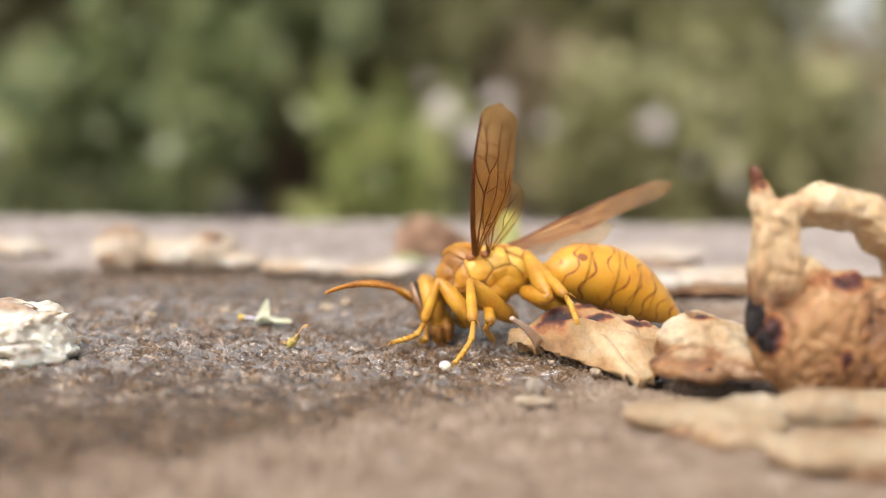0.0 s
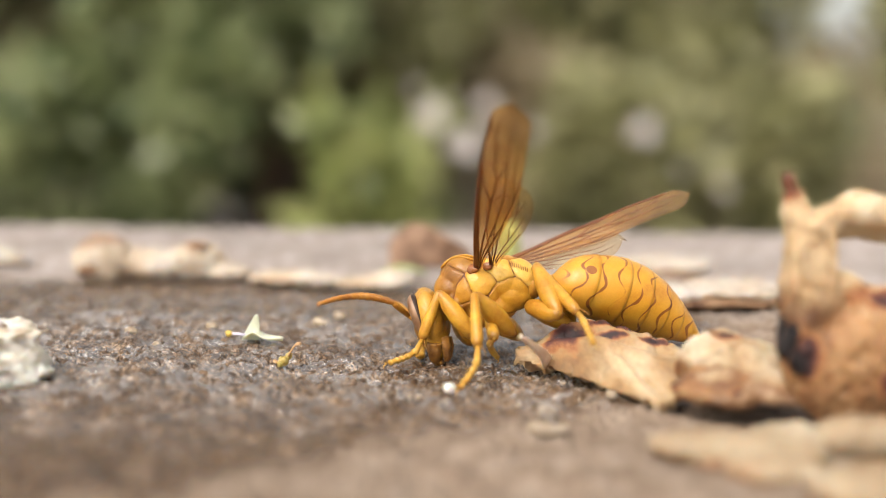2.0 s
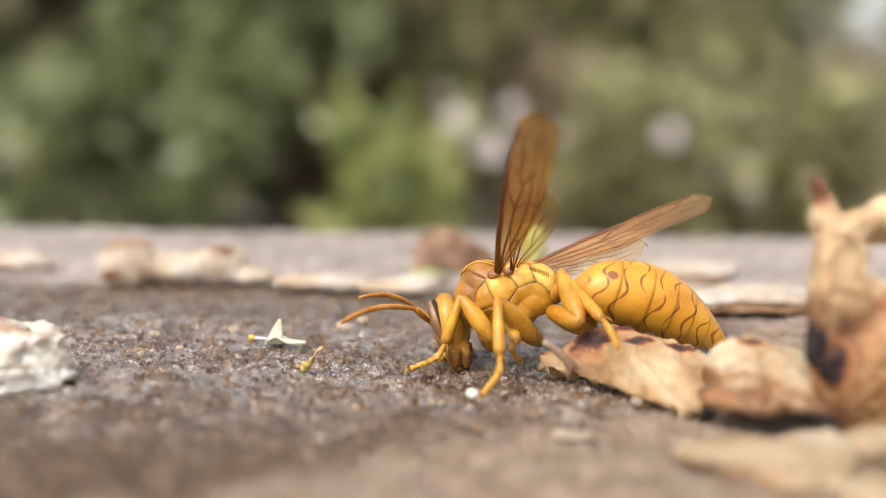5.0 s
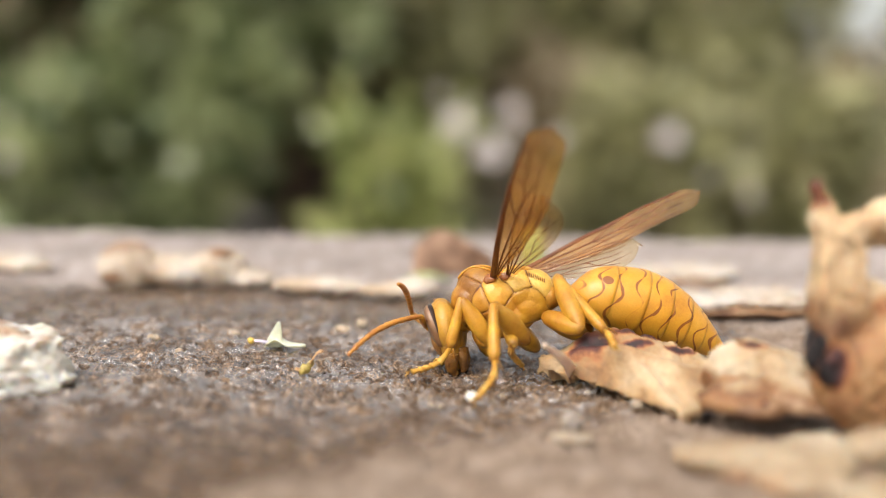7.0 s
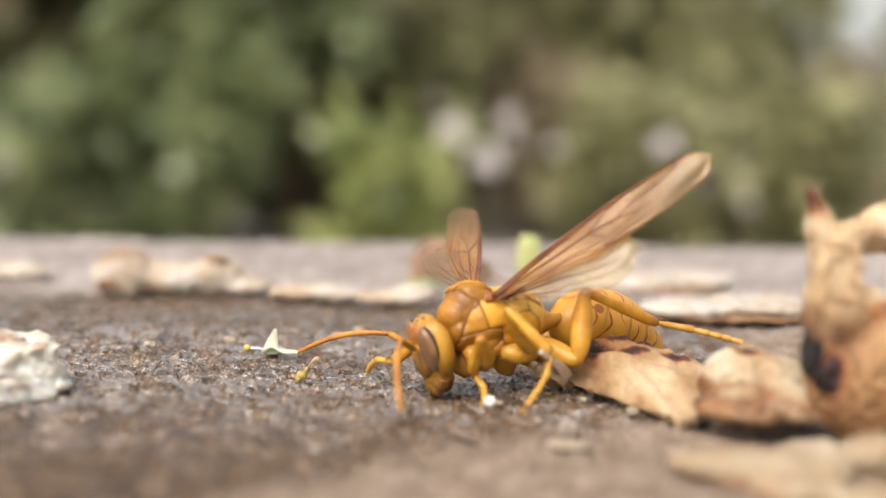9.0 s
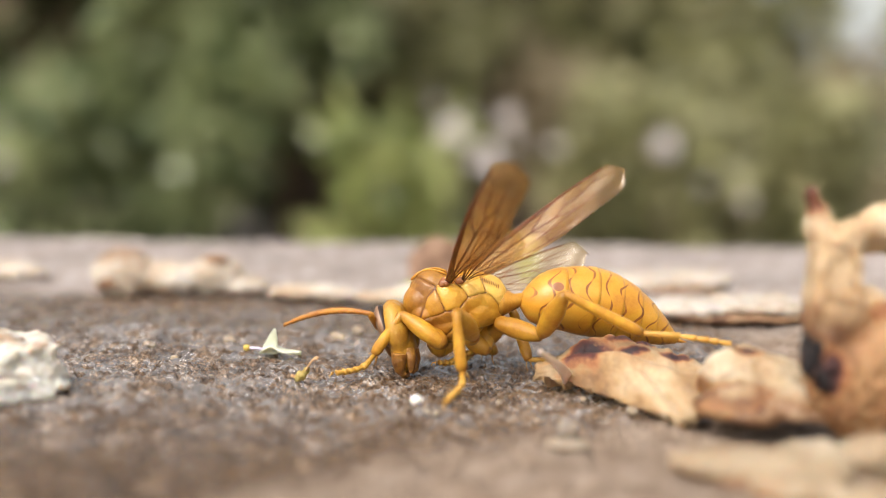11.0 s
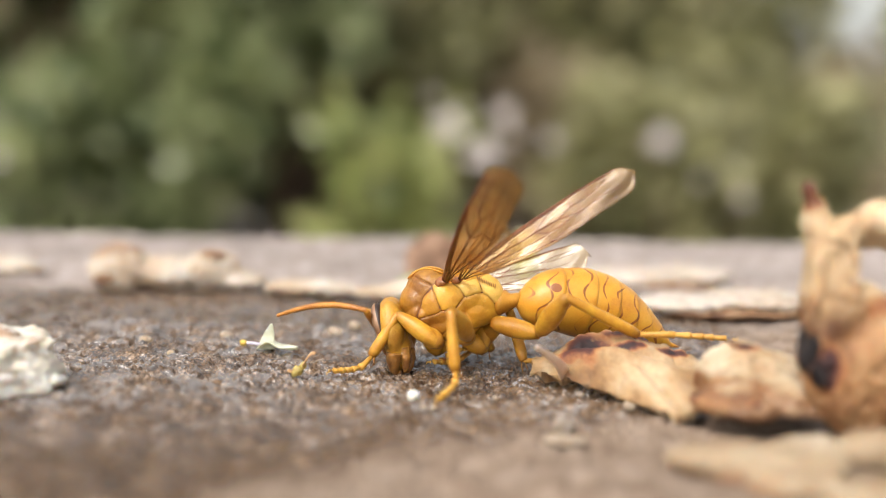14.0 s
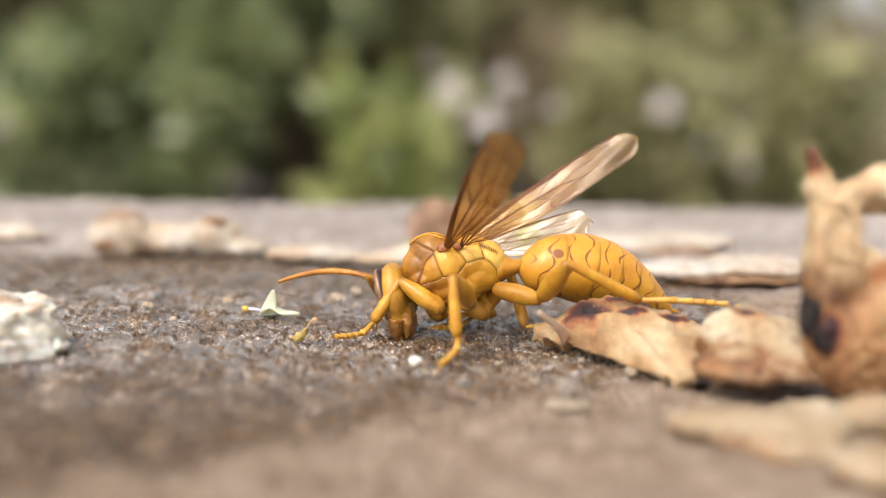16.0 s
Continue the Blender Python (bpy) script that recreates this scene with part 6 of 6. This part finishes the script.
TURNS = {
    "head": [(0, 2, 8, -5), (3.5, 3, 4, -5), (4.2, 3, 4, -5), (6.3, 3, 5, -3), (6.5, 3, 5, -3), (7, 2, 6, -2), (7.3, 0, 0, -10), (7.5, 1, 5, -9), (7.8, -8, 5, -7), (8.2, -14, 6, -7), (8.5, -19, 6, -7), (8.9, -13, 7, 13), (9, -18, 13, 4), (9.4, -18, 13, 4), (11.1, 9, 8, -14), (11.6, 9, 8, -14), (12.5, 6, 5, -16), (16, 6, 5, -16)],
    "abd": [(0, 17, -28, 30), (3.5, 15, -30, 24), (4.2, 15, -30, 24), (6.3, 17, -30, 19), (6.5, 17, -30, 19), (7, 18, -30, 21), (7.3, 21, -26, -0), (7.5, 18, -24, -11), (7.8, 15, -21, -8), (8.2, 11, -24, 7), (8.5, 16, -22, 10), (8.9, 11, -20, 26), (9, 11, -20, 28), (9.4, 11, -20, 28), (11.1, 12, -21, 16), (11.6, 12, -21, 16), (12.5, 12, -22, 20), (16, 12, -22, 20)],
    "fwL": [(0, -31, -29, 109), (3.5, -33, -27, 110), (4.2, -33, -27, 110), (6.3, -34, -22, 111), (6.5, -34, -22, 111), (7, -33, -22, 113), (7.3, -39, -20, 110), (7.5, -44, -20, 109), (7.8, -53, -20, 118), (8.2, -104, -19, 129), (8.5, -108, -20, 131), (8.9, -123, -22, 154), (9, -118, -26, 148), (9.4, -118, -26, 148), (11.1, -37, -17, 108), (11.6, -37, -17, 108), (12.5, -39, -17, 108), (16, -39, -17, 108)],
    "fwR": [(0, -137, -12, -162), (3.5, -134, -9, -168), (4.2, -134, -9, -168), (6.3, -131, -13, -166), (6.5, -131, -13, -166), (7, -131, -15, -164), (7.3, -124, -23, -168), (7.5, -96, -25, -159), (7.8, -114, -32, -158), (8.2, -143, -33, -130), (8.5, -143, -37, -129), (8.9, 9, -29, -112), (9, 7, -29, -111), (9.4, 7, -29, -111), (11.1, -105, -28, -164), (11.6, -105, -28, -164), (12.5, -110, -25, -169), (16, -110, -25, -169)],
    "hwL": [(0, -29, -31, 105), (3.5, -31, -29, 106), (4.2, -31, -29, 106), (6.3, -34, -23, 110), (6.5, -34, -23, 110), (7, -33, -23, 112), (7.3, -40, -18, 112), (7.5, -45, -15, 114), (7.8, -55, -11, 125), (8.2, -103, -8, 126), (8.5, -107, -9, 127), (8.9, -122, -13, 148), (9, -116, -16, 142), (9.4, -116, -16, 142), (11.1, -38, -16, 109), (11.6, -38, -16, 109), (12.5, -39, -16, 110), (16, -39, -16, 110)],
    "hwR": [(0, -136, -6, -169), (3.5, -133, -3, -174), (4.2, -133, -3, -174), (6.3, -130, -7, -171), (6.5, -130, -7, -171), (7, -129, -8, -170), (7.3, -122, -14, -174), (7.5, -96, -12, -160), (7.8, -111, -20, -164), (8.2, -138, -25, -140), (8.5, -137, -29, -140), (8.9, 1, -30, -96), (9, -2, -29, -92), (9.4, -2, -29, -92), (11.1, -103, -12, -168), (11.6, -103, -12, -168), (12.5, -108, -9, -175), (16, -108, -9, -175)],
    "FLcx": [(0, 119, 48, 119), (3.5, 118, 43, 119), (4.2, 118, 43, 119), (6.3, 121, 42, 123), (6.5, 121, 42, 123), (7, 126, 44, 130), (7.3, 130, 48, 135), (7.5, 136, 50, 144), (7.8, 139, 48, 147), (8.2, 143, 53, 152), (8.5, 147, 53, 158), (8.9, 144, 48, 154), (9, 148, 48, 159), (9.4, 148, 48, 159), (11.1, 127, 37, 131), (11.6, 127, 37, 131), (12.5, 128, 38, 133), (16, 128, 38, 133)],
    "FLfe": [(0, 9, -65, 1), (3.5, 9, -66, 1), (4.2, 9, -66, 1), (6.3, 10, -69, 0), (6.5, 10, -69, 0), (7, -27, -66, 42), (7.3, -31, -58, 46), (7.5, -37, -39, 54), (7.8, -42, -44, 62), (8.2, -48, -50, 68), (8.5, -44, -48, 63), (8.9, -47, -9, 76), (9, -46, -31, 70), (9.4, -46, -31, 70), (11.1, 13, -46, -10), (11.6, 13, -46, -10), (12.5, 12, -45, -10), (16, 12, -45, -10)],
    "FLti": [(0, 3, 57, -3), (3.5, 6, 55, 1), (4.2, 6, 55, 1), (6.3, 2, 61, -3), (6.5, 2, 61, -3), (7, -1, 63, -6), (7.3, -21, 70, -27), (7.5, -32, 71, -38), (7.8, -18, 56, -26), (8.2, -31, 55, -41), (8.5, -41, 60, -50), (8.9, 28, -60, 160), (9, -72, 38, -88), (9.4, -72, 38, -88), (11.1, 1, 44, -5), (11.6, 1, 44, -5), (12.5, 8, 48, 4), (16, 8, 48, 4)],
    "FLta": [(0, 34, 16, 53), (3.5, 34, 20, 50), (4.2, 34, 20, 50), (6.3, 30, 18, 43), (6.5, 30, 18, 43), (7, 29, 18, 42), (7.3, 29, 21, 41), (7.5, 32, 22, 46), (7.8, 28, 17, 40), (8.2, 27, 17, 39), (8.5, 25, 18, 32), (8.9, -20, -54, 141), (9, 55, 29, 81), (9.4, 55, 29, 81), (11.1, 29, 13, 44), (11.6, 29, 13, 44), (12.5, 30, 9, 48), (16, 30, 9, 48)],
    "FRcx": [(0, -33, 86, -33), (3.5, -84, 71, -83), (4.2, -84, 71, -83), (6.3, -95, 66, -95), (6.5, -95, 66, -95), (7, 75, 106, 74), (7.3, 75, 106, 74), (7.5, 75, 106, 74), (7.8, 75, 106, 74), (8.2, 75, 106, 74), (8.5, 91, 33, -87), (8.9, 33, 81, -148), (9, 32, 82, -149), (9.4, 32, 82, -149), (11.1, 55, 67, -126), (11.6, 55, 67, -126), (12.5, 55, 66, -126), (16, 55, 66, -126)],
    "FRfe": [(0, 0, -28, -58), (3.5, 0, -48, -73), (4.2, 0, -48, -73), (6.3, 0, -46, -72), (6.5, 0, -46, -72), (7, 0, -51, -69), (7.3, 0, -51, -69), (7.5, 0, -51, -69), (7.8, 0, -51, -69), (8.2, 0, -51, -69), (8.5, -120, -39, -76), (8.9, -151, -59, -45), (9, -179, -56, -11), (9.4, -179, -56, -11), (11.1, -42, -43, -171), (11.6, -42, -43, -171), (12.5, -43, -46, -169), (16, -43, -46, -169)],
    "FRti": [(0, 0, 24, 58), (3.5, 0, 32, 12), (4.2, 0, 32, 12), (6.3, 0, 31, 21), (6.5, 0, 31, 21), (7, 0, 32, 16), (7.3, 0, 32, 16), (7.5, 0, 32, 16), (7.8, 0, 32, 16), (8.2, 0, 32, 16), (8.5, -123, -6, 36), (8.9, 179, 25, 3), (9, -172, 24, 16), (9.4, -172, 24, 16), (11.1, 4, 69, -175), (11.6, 4, 69, -175), (12.5, 8, 67, -171), (16, 8, 67, -171)],
    "FRta": [(0, 0, 10, 92), (3.5, 0, 10, 91), (4.2, 0, 10, 91), (6.3, 0, 12, 91), (6.5, 0, 12, 91), (7, 0, 12, 92), (7.3, 0, 12, 92), (7.5, 0, 12, 92), (7.8, 0, 12, 92), (8.2, 0, 12, 92), (8.5, 148, 26, -61), (8.9, 142, 11, -68), (9, 141, 7, -74), (9.4, 141, 7, -74), (11.1, 176, 2, 24), (11.6, 176, 2, 24), (12.5, 175, -1, 23), (16, 175, -1, 23)],
    "MLcx": [(0, 138, 44, 135), (3.5, 135, 41, 131), (4.2, 135, 41, 131), (6.3, 133, 37, 126), (6.5, 133, 37, 126), (7, 131, 34, 123), (7.3, 130, 33, 121), (7.5, 130, 34, 123), (7.8, 133, 40, 127), (8.2, 0, 16, 169), (8.5, 0, 16, 169), (8.9, 0, 10, 170), (9, 0, 10, 170), (9.4, 0, 10, 170), (11.1, 126, 14, 110), (11.6, 126, 14, 110), (12.5, 126, 13, 109), (16, 126, 13, 109)],
    "MLfe": [(0, -30, -42, 60), (3.5, -34, -39, 66), (4.2, -34, -39, 66), (6.3, -36, -34, 71), (6.5, -36, -34, 71), (7, -36, -33, 72), (7.3, -33, -35, 66), (7.5, -31, -38, 62), (7.8, -32, -56, 61), (8.2, 0, -45, 56), (8.5, 0, -45, 56), (8.9, 0, -42, 49), (9, 0, -42, 49), (9.4, 0, -42, 49), (11.1, -39, -20, 81), (11.6, -39, -20, 81), (12.5, -39, -22, 81), (16, -39, -22, 81)],
    "MLti": [(0, 90, 51, 88), (3.5, 67, 68, 65), (4.2, 67, 68, 65), (6.3, 67, 69, 65), (6.5, 67, 69, 65), (7, 68, 69, 65), (7.3, 70, 76, 68), (7.5, 25, 86, 24), (7.8, 58, 75, 56), (8.2, 0, 56, 157), (8.5, 0, 56, 157), (8.9, 0, 54, 156), (9, 0, 54, 156), (9.4, 0, 54, 156), (11.1, -52, 81, -52), (11.6, -52, 81, -52), (12.5, 4, 84, 3), (16, 4, 84, 3)],
    "MLta": [(0, 57, 40, 59), (3.5, 62, 34, 66), (4.2, 62, 34, 66), (6.3, 61, 34, 65), (6.5, 61, 34, 65), (7, 63, 33, 68), (7.3, 58, 34, 60), (7.5, 53, 35, 54), (7.8, 46, 34, 44), (8.2, 0, 52, 31), (8.5, 0, 52, 31), (8.9, 0, 46, 22), (9, 0, 46, 22), (9.4, 0, 46, 22), (11.1, 66, 24, 72), (11.6, 66, 24, 72), (12.5, 66, 22, 73), (16, 66, 22, 73)],
    "MRcx": [(0, 32, 50, -148), (3.5, 33, 49, -147), (4.2, 33, 49, -147), (6.3, 33, 49, -147), (6.5, 33, 49, -147), (7, 33, 49, -147), (7.3, 0, 39, -127), (7.5, 0, 39, -127), (7.8, 0, 39, -127), (8.2, 0, 43, -139), (8.5, 0, 43, -139), (8.9, 0, 44, -142), (9, 0, 44, -142), (9.4, 0, 44, -142), (11.1, 0, 47, 172), (11.6, 0, 47, 172), (12.5, 0, 47, 172), (16, 0, 47, 172)],
    "MRfe": [(0, 120, -23, 72), (3.5, 121, -30, 67), (4.2, 121, -30, 67), (6.3, 121, -33, 66), (6.5, 121, -33, 66), (7, 120, -31, 68), (7.3, 0, -64, -115), (7.5, 0, -64, -115), (7.8, 0, -64, -115), (8.2, 0, -60, -125), (8.5, 0, -60, -125), (8.9, 0, -60, -123), (9, 0, -60, -123), (9.4, 0, -60, -123), (11.1, 0, -62, -91), (11.6, 0, -62, -91), (12.5, 0, -62, -91), (16, 0, -62, -91)],
    "MRti": [(0, -78, 28, 96), (3.5, -76, 33, 98), (4.2, -76, 33, 98), (6.3, -73, 36, 102), (6.5, -73, 36, 102), (7, -73, 35, 102), (7.3, 59, 110, 57), (7.5, 59, 110, 57), (7.8, 59, 110, 57), (8.2, 47, 107, 46), (8.5, 47, 107, 46), (8.9, 43, 108, 41), (9, 43, 108, 41), (9.4, 43, 108, 41), (11.1, 19, 75, 18), (11.6, 19, 75, 18), (12.5, 19, 75, 18), (16, 19, 75, 18)],
    "MRta": [(0, 108, 17, -82), (3.5, 108, 19, -83), (4.2, 108, 19, -83), (6.3, 104, 19, -88), (6.5, 104, 19, -88), (7, 104, 18, -88), (7.3, 0, 22, 175), (7.5, 0, 22, 175), (7.8, 0, 22, 175), (8.2, 0, 19, 161), (8.5, 0, 19, 161), (8.9, 0, 14, 160), (9, 0, 14, 160), (9.4, 0, 14, 160), (11.1, 0, 6, 46), (11.6, 0, 6, 46), (12.5, 0, 6, 46), (16, 0, 6, 46)],
    "HLcx": [(0, 144, 18, 130), (3.5, 144, 23, 129), (4.2, 144, 23, 129), (6.3, 145, 28, 131), (6.5, 145, 28, 131), (7, 150, 29, 141), (7.3, 152, 20, 146), (7.5, 154, 18, 152), (7.8, 153, 25, 150), (8.2, 150, 30, 143), (8.5, 148, 24, 139), (8.9, 137, 25, 114), (9, 141, 29, 124), (9.4, 141, 29, 124), (11.1, 157, 28, 157), (11.6, 157, 28, 157), (12.5, 160, 24, 162), (16, 160, 24, 162)],
    "HLfe": [(0, 61, -54, -64), (3.5, 75, -54, -77), (4.2, 75, -54, -77), (6.3, 73, -59, -75), (6.5, 73, -59, -75), (7, 65, -61, -67), (7.3, 68, -61, -70), (7.5, 76, -74, -75), (7.8, 151, -72, -145), (8.2, 171, -64, -162), (8.5, 152, -57, -143), (8.9, 170, -70, -162), (9, 163, -71, -156), (9.4, 163, -71, -156), (11.1, -103, -28, 119), (11.6, -103, -28, 119), (12.5, -104, -24, 120), (16, -104, -24, 120)],
    "HLti": [(0, 137, 45, 126), (3.5, 134, 46, 120), (4.2, 134, 46, 120), (6.3, 137, 50, 127), (6.5, 137, 50, 127), (7, 143, 54, 136), (7.3, 139, 42, 127), (7.5, 153, 29, 149), (7.8, 151, 41, 146), (8.2, 176, 43, -174), (8.5, 170, 29, 180), (8.9, 174, 31, -174), (9, 173, 29, -174), (9.4, 173, 29, -174), (11.1, 178, 37, -169), (11.6, 178, 37, -169), (12.5, -174, 34, -155), (16, -174, 34, -155)],
    "HLta": [(0, 139, 21, 97), (3.5, 137, 24, 96), (4.2, 137, 24, 96), (6.3, 140, 16, 95), (6.5, 140, 16, 95), (7, 141, 15, 95), (7.3, 134, 22, 87), (7.5, 109, 58, 82), (7.8, 154, 30, 136), (8.2, 156, 23, 136), (8.5, 148, 24, 117), (8.9, 165, 21, 161), (9, 162, 22, 153), (9.4, 162, 22, 153), (11.1, 170, 18, 177), (11.6, 170, 18, 177), (12.5, 169, 13, 176), (16, 169, 13, 176)],
    "HRcx": [(0, 24, 38, -157), (3.5, 24, 38, -157), (4.2, 24, 38, -157), (6.3, 24, 38, -157), (6.5, 24, 38, -157), (7, 24, 38, -157), (7.3, 24, 38, -157), (7.5, 24, 38, -157), (7.8, 24, 38, -157), (8.2, 24, 38, -157), (8.5, 23, 38, -157), (8.9, 23, 38, -157), (9, 23, 38, -157), (9.4, 23, 38, -157), (11.1, 0, 24, -37), (11.6, 0, 24, -37), (12.5, 0, 24, -37), (16, 0, 24, -37)],
    "HRfe": [(0, -108, -52, -76), (3.5, -108, -52, -76), (4.2, -108, -52, -76), (6.3, -107, -53, -76), (6.5, -107, -53, -76), (7, -107, -54, -77), (7.3, -106, -58, -77), (7.5, -106, -60, -78), (7.8, -106, -59, -78), (8.2, -107, -58, -77), (8.5, -106, -61, -78), (8.9, -106, -62, -77), (9, -106, -62, -78), (9.4, -106, -62, -78), (11.1, 0, -48, 169), (11.6, 0, -48, 169), (12.5, 0, -48, 169), (16, 0, -48, 169)],
    "HRti": [(0, 24, 40, -155), (3.5, 24, 40, -154), (4.2, 24, 40, -154), (6.3, 24, 39, -155), (6.5, 24, 39, -155), (7, 23, 39, -155), (7.3, 22, 34, -158), (7.5, 22, 32, -158), (7.8, 22, 33, -158), (8.2, 22, 35, -158), (8.5, 21, 31, -159), (8.9, 21, 29, -160), (9, 21, 29, -160), (9.4, 21, 29, -160), (11.1, 0, 64, 102), (11.6, 0, 64, 102), (12.5, 0, 64, 102), (16, 0, 64, 102)],
    "HRta": [(0, 19, 27, -158), (3.5, 19, 27, -158), (4.2, 19, 27, -158), (6.3, 19, 26, -158), (6.5, 19, 26, -158), (7, 18, 26, -158), (7.3, 18, 21, -160), (7.5, 18, 19, -161), (7.8, 18, 20, -161), (8.2, 18, 22, -160), (8.5, 17, 17, -161), (8.9, 17, 15, -162), (9, 17, 14, -162), (9.4, 17, 14, -162), (11.1, 0, 8, -154), (11.6, 0, 8, -154), (12.5, 0, 8, -154), (16, 0, 8, -154)],
    "scL": [(0, -36, -26, 82), (3.5, -35, -26, 82), (4.2, -35, -26, 82), (6.3, -38, -14, 89), (6.5, -38, -14, 89), (7, -40, -12, 99), (7.3, -40, -19, 100), (7.5, -38, -1, 86), (7.8, -36, -21, 78), (8.2, -37, -33, 81), (8.5, -37, -34, 80), (8.9, -17, -40, 47), (9, -17, -40, 47), (9.4, -17, -40, 47), (11.1, -41, -13, 105), (11.6, -41, -13, 105), (12.5, -41, -18, 105), (16, -41, -18, 105)],
    "anL": [(0, 9, -13, 60), (3.5, 8, -12, 60), (4.2, 8, -12, 60), (6.3, 6, 12, 53), (6.5, 6, 12, 53), (7, 5, 7, 49), (7.3, -0, 37, 67), (7.5, 3, 35, 77), (7.8, 13, 13, 95), (8.2, 12, 6, 91), (8.5, 14, -25, 67), (8.9, 12, 7, 62), (9, 12, 7, 62), (9.4, 12, 7, 62), (11.1, 7, -20, -3), (11.6, 7, -20, -3), (12.5, 7, -19, 3), (16, 7, -19, 3)],
    "scR": [(0, 16, -46, -37), (3.5, 15, -47, -36), (4.2, 15, -47, -36), (6.3, 16, -48, -38), (6.5, 16, -48, -38), (7, 16, -48, -38), (7.3, 13, -53, -34), (7.5, 24, -45, -48), (7.8, 20, -42, -43), (8.2, 27, -27, -55), (8.5, 32, 1, -75), (8.9, 35, -4, -101), (9, 33, -8, -82), (9.4, 33, -8, -82), (11.1, 22, -53, -45), (11.6, 22, -53, -45), (12.5, 17, -47, -39), (16, 17, -47, -39)],
    "anR": [(0, -18, -14, 63), (3.5, -18, -13, 63), (4.2, -18, -13, 63), (6.3, -22, -13, 101), (6.5, -22, -13, 101), (7, -23, -15, 103), (7.3, 3, -10, -42), (7.5, 3, -3, -38), (7.8, 3, -8, -36), (8.2, 3, 3, -36), (8.5, 3, -13, -20), (8.9, 6, -4, -40), (9, 4, -4, -37), (9.4, 4, -4, -37), (11.1, -12, -22, -0), (11.6, -12, -22, -0), (12.5, -15, -20, 7), (16, -15, -20, 7)],
}
JOINT = {"head": (4.0, 0, -0.8), "abd": (-4.6, 0, -0.3), "fwL": (0.6, 2.0, 2.0), "fwR": (0.6, -2.0, 2.0), "hwL": (-0.5, 1.9, 1.9), "hwR": (-0.5, -1.9, 1.9)}
HIP = {"F": (2.6, 1.1, -1.7), "M": (0.0, 1.3, -2.2), "H": (-2.8, 1.2, -1.9)}
SOCKET, SHAFT = (2.5, 0.75, 0.7), 2.4


def between(rows, t):
    """The turn at a time, easing from row to row."""
    for a, b in zip(rows, rows[1:]):
        if a[0] <= t <= b[0]:
            f = (t - a[0]) / (b[0] - a[0])
            f = f * f * (3 - 2 * f)
            return pose(0, 0, 0, *a[1:]).to_quaternion().slerp(pose(0, 0, 0, *b[1:]).to_quaternion(), f)
    return pose(0, 0, 0, *rows[-1][1:]).to_quaternion()


def spot(p, q):
    return Matrix.Translation(Vector(p) * MM) @ q.to_matrix().to_4x4()


def motions():
    """The wasp's body and limbs, and the sugar pearl that its foot moves."""
    times = [0.0, 1.2, 2.4, 3.5, 4.2, 4.6, 5.0, 5.4, 5.8, 6.3, 6.5, 6.8, 7.0]
    times += [7.0 + 0.1 * k for k in range(1, 25)] + [9.8, 10.1, 10.4, 10.7, 11.1, 11.6, 11.9, 12.2, 12.5, 14.0, 16.0]
    body = []
    for t in times:
        for a, b in zip(ROOT_ROWS, ROOT_ROWS[1:]):
            if a[0] <= t <= b[0]:
                f = (t - a[0]) / (b[0] - a[0])
                f = f * f * (3 - 2 * f)
                q = pose(0, 0, 0, *a[4:]).to_quaternion().slerp(pose(0, 0, 0, *b[4:]).to_quaternion(), f)
                p = Vector(a[1:4]).lerp(Vector(b[1:4]), f)
                break
        body.append((t, spot(p - q @ Vector((0, 0, LIFT)), q)))
    walk(BODY, body)
    up = Vector((0, 0, LIFT))
    for name, joint in JOINT.items():
        walk(PART[name], [(t, spot(Vector(joint) + up, between(TURNS[name], t))) for t in times])
    for side, sg in (("L", 1), ("R", -1)):
        shaft, whip = [], []
        for t in times:
            h = between(TURNS["head"], t)
            q = h @ between(TURNS["sc" + side], t)
            o = Vector(JOINT["head"]) + up + h @ Vector((SOCKET[0], SOCKET[1] * sg, SOCKET[2]))
            shaft.append((t, spot(o, q)))
            whip.append((t, spot((SHAFT, 0, 0), q.inverted() @ h @ between(TURNS["an" + side], t))))
        walk(PART["sc" + side], shaft)
        walk(PART["an" + side], whip)
        for k, hip in HIP.items():
            c, f, s, _ = SIZES[k]
            rows = {"cx": [], "fe": [], "ti": [], "ta": []}
            for t in times:
                qc, qf, qt, qa = (between(TURNS[k + side + seg], t) for seg in ("cx", "fe", "ti", "ta"))
                o = Vector((hip[0], hip[1] * sg, hip[2])) + up
                rows["cx"].append((t, spot(o, qc)))
                rows["fe"].append((t, spot(o + qc @ Vector((c, 0, 0)), qf)))
                back = qf.inverted()
                rows["ti"].append((t, spot((f, 0, 0), back @ qt)))
                rows["ta"].append((t, spot(Vector((f, 0, 0)) + (back @ qt) @ Vector((s, 0, 0)), back @ qa)))
            for seg, r in rows.items():
                walk(PART[k + side + seg], r)
    walk(PEARL, [(t, spot(p, pose(0, 0, 0, turn).to_quaternion())) for t, p, turn in (
        (0.0, (1.75, -4.5, 0.1), 0), (8.5, (1.75, -4.5, 0.1), 0), (8.7, (4.6, -4.0, 3.2), 30), (8.8, (6.2, -2.5, 8.0), 60), (8.9, (6.9, -1.0, 10.8), 80), (9.0, (3.2, -4.6, 0.4), 30),
        (9.1, (2.3, -5.6, 0.1), 10), (9.8, (2.3, -5.6, 0.1), 10), (10.8, (-1.7, -2.9, 0.1), 60), (16.0, (-1.7, -2.9, 0.1), 60))])


motions()
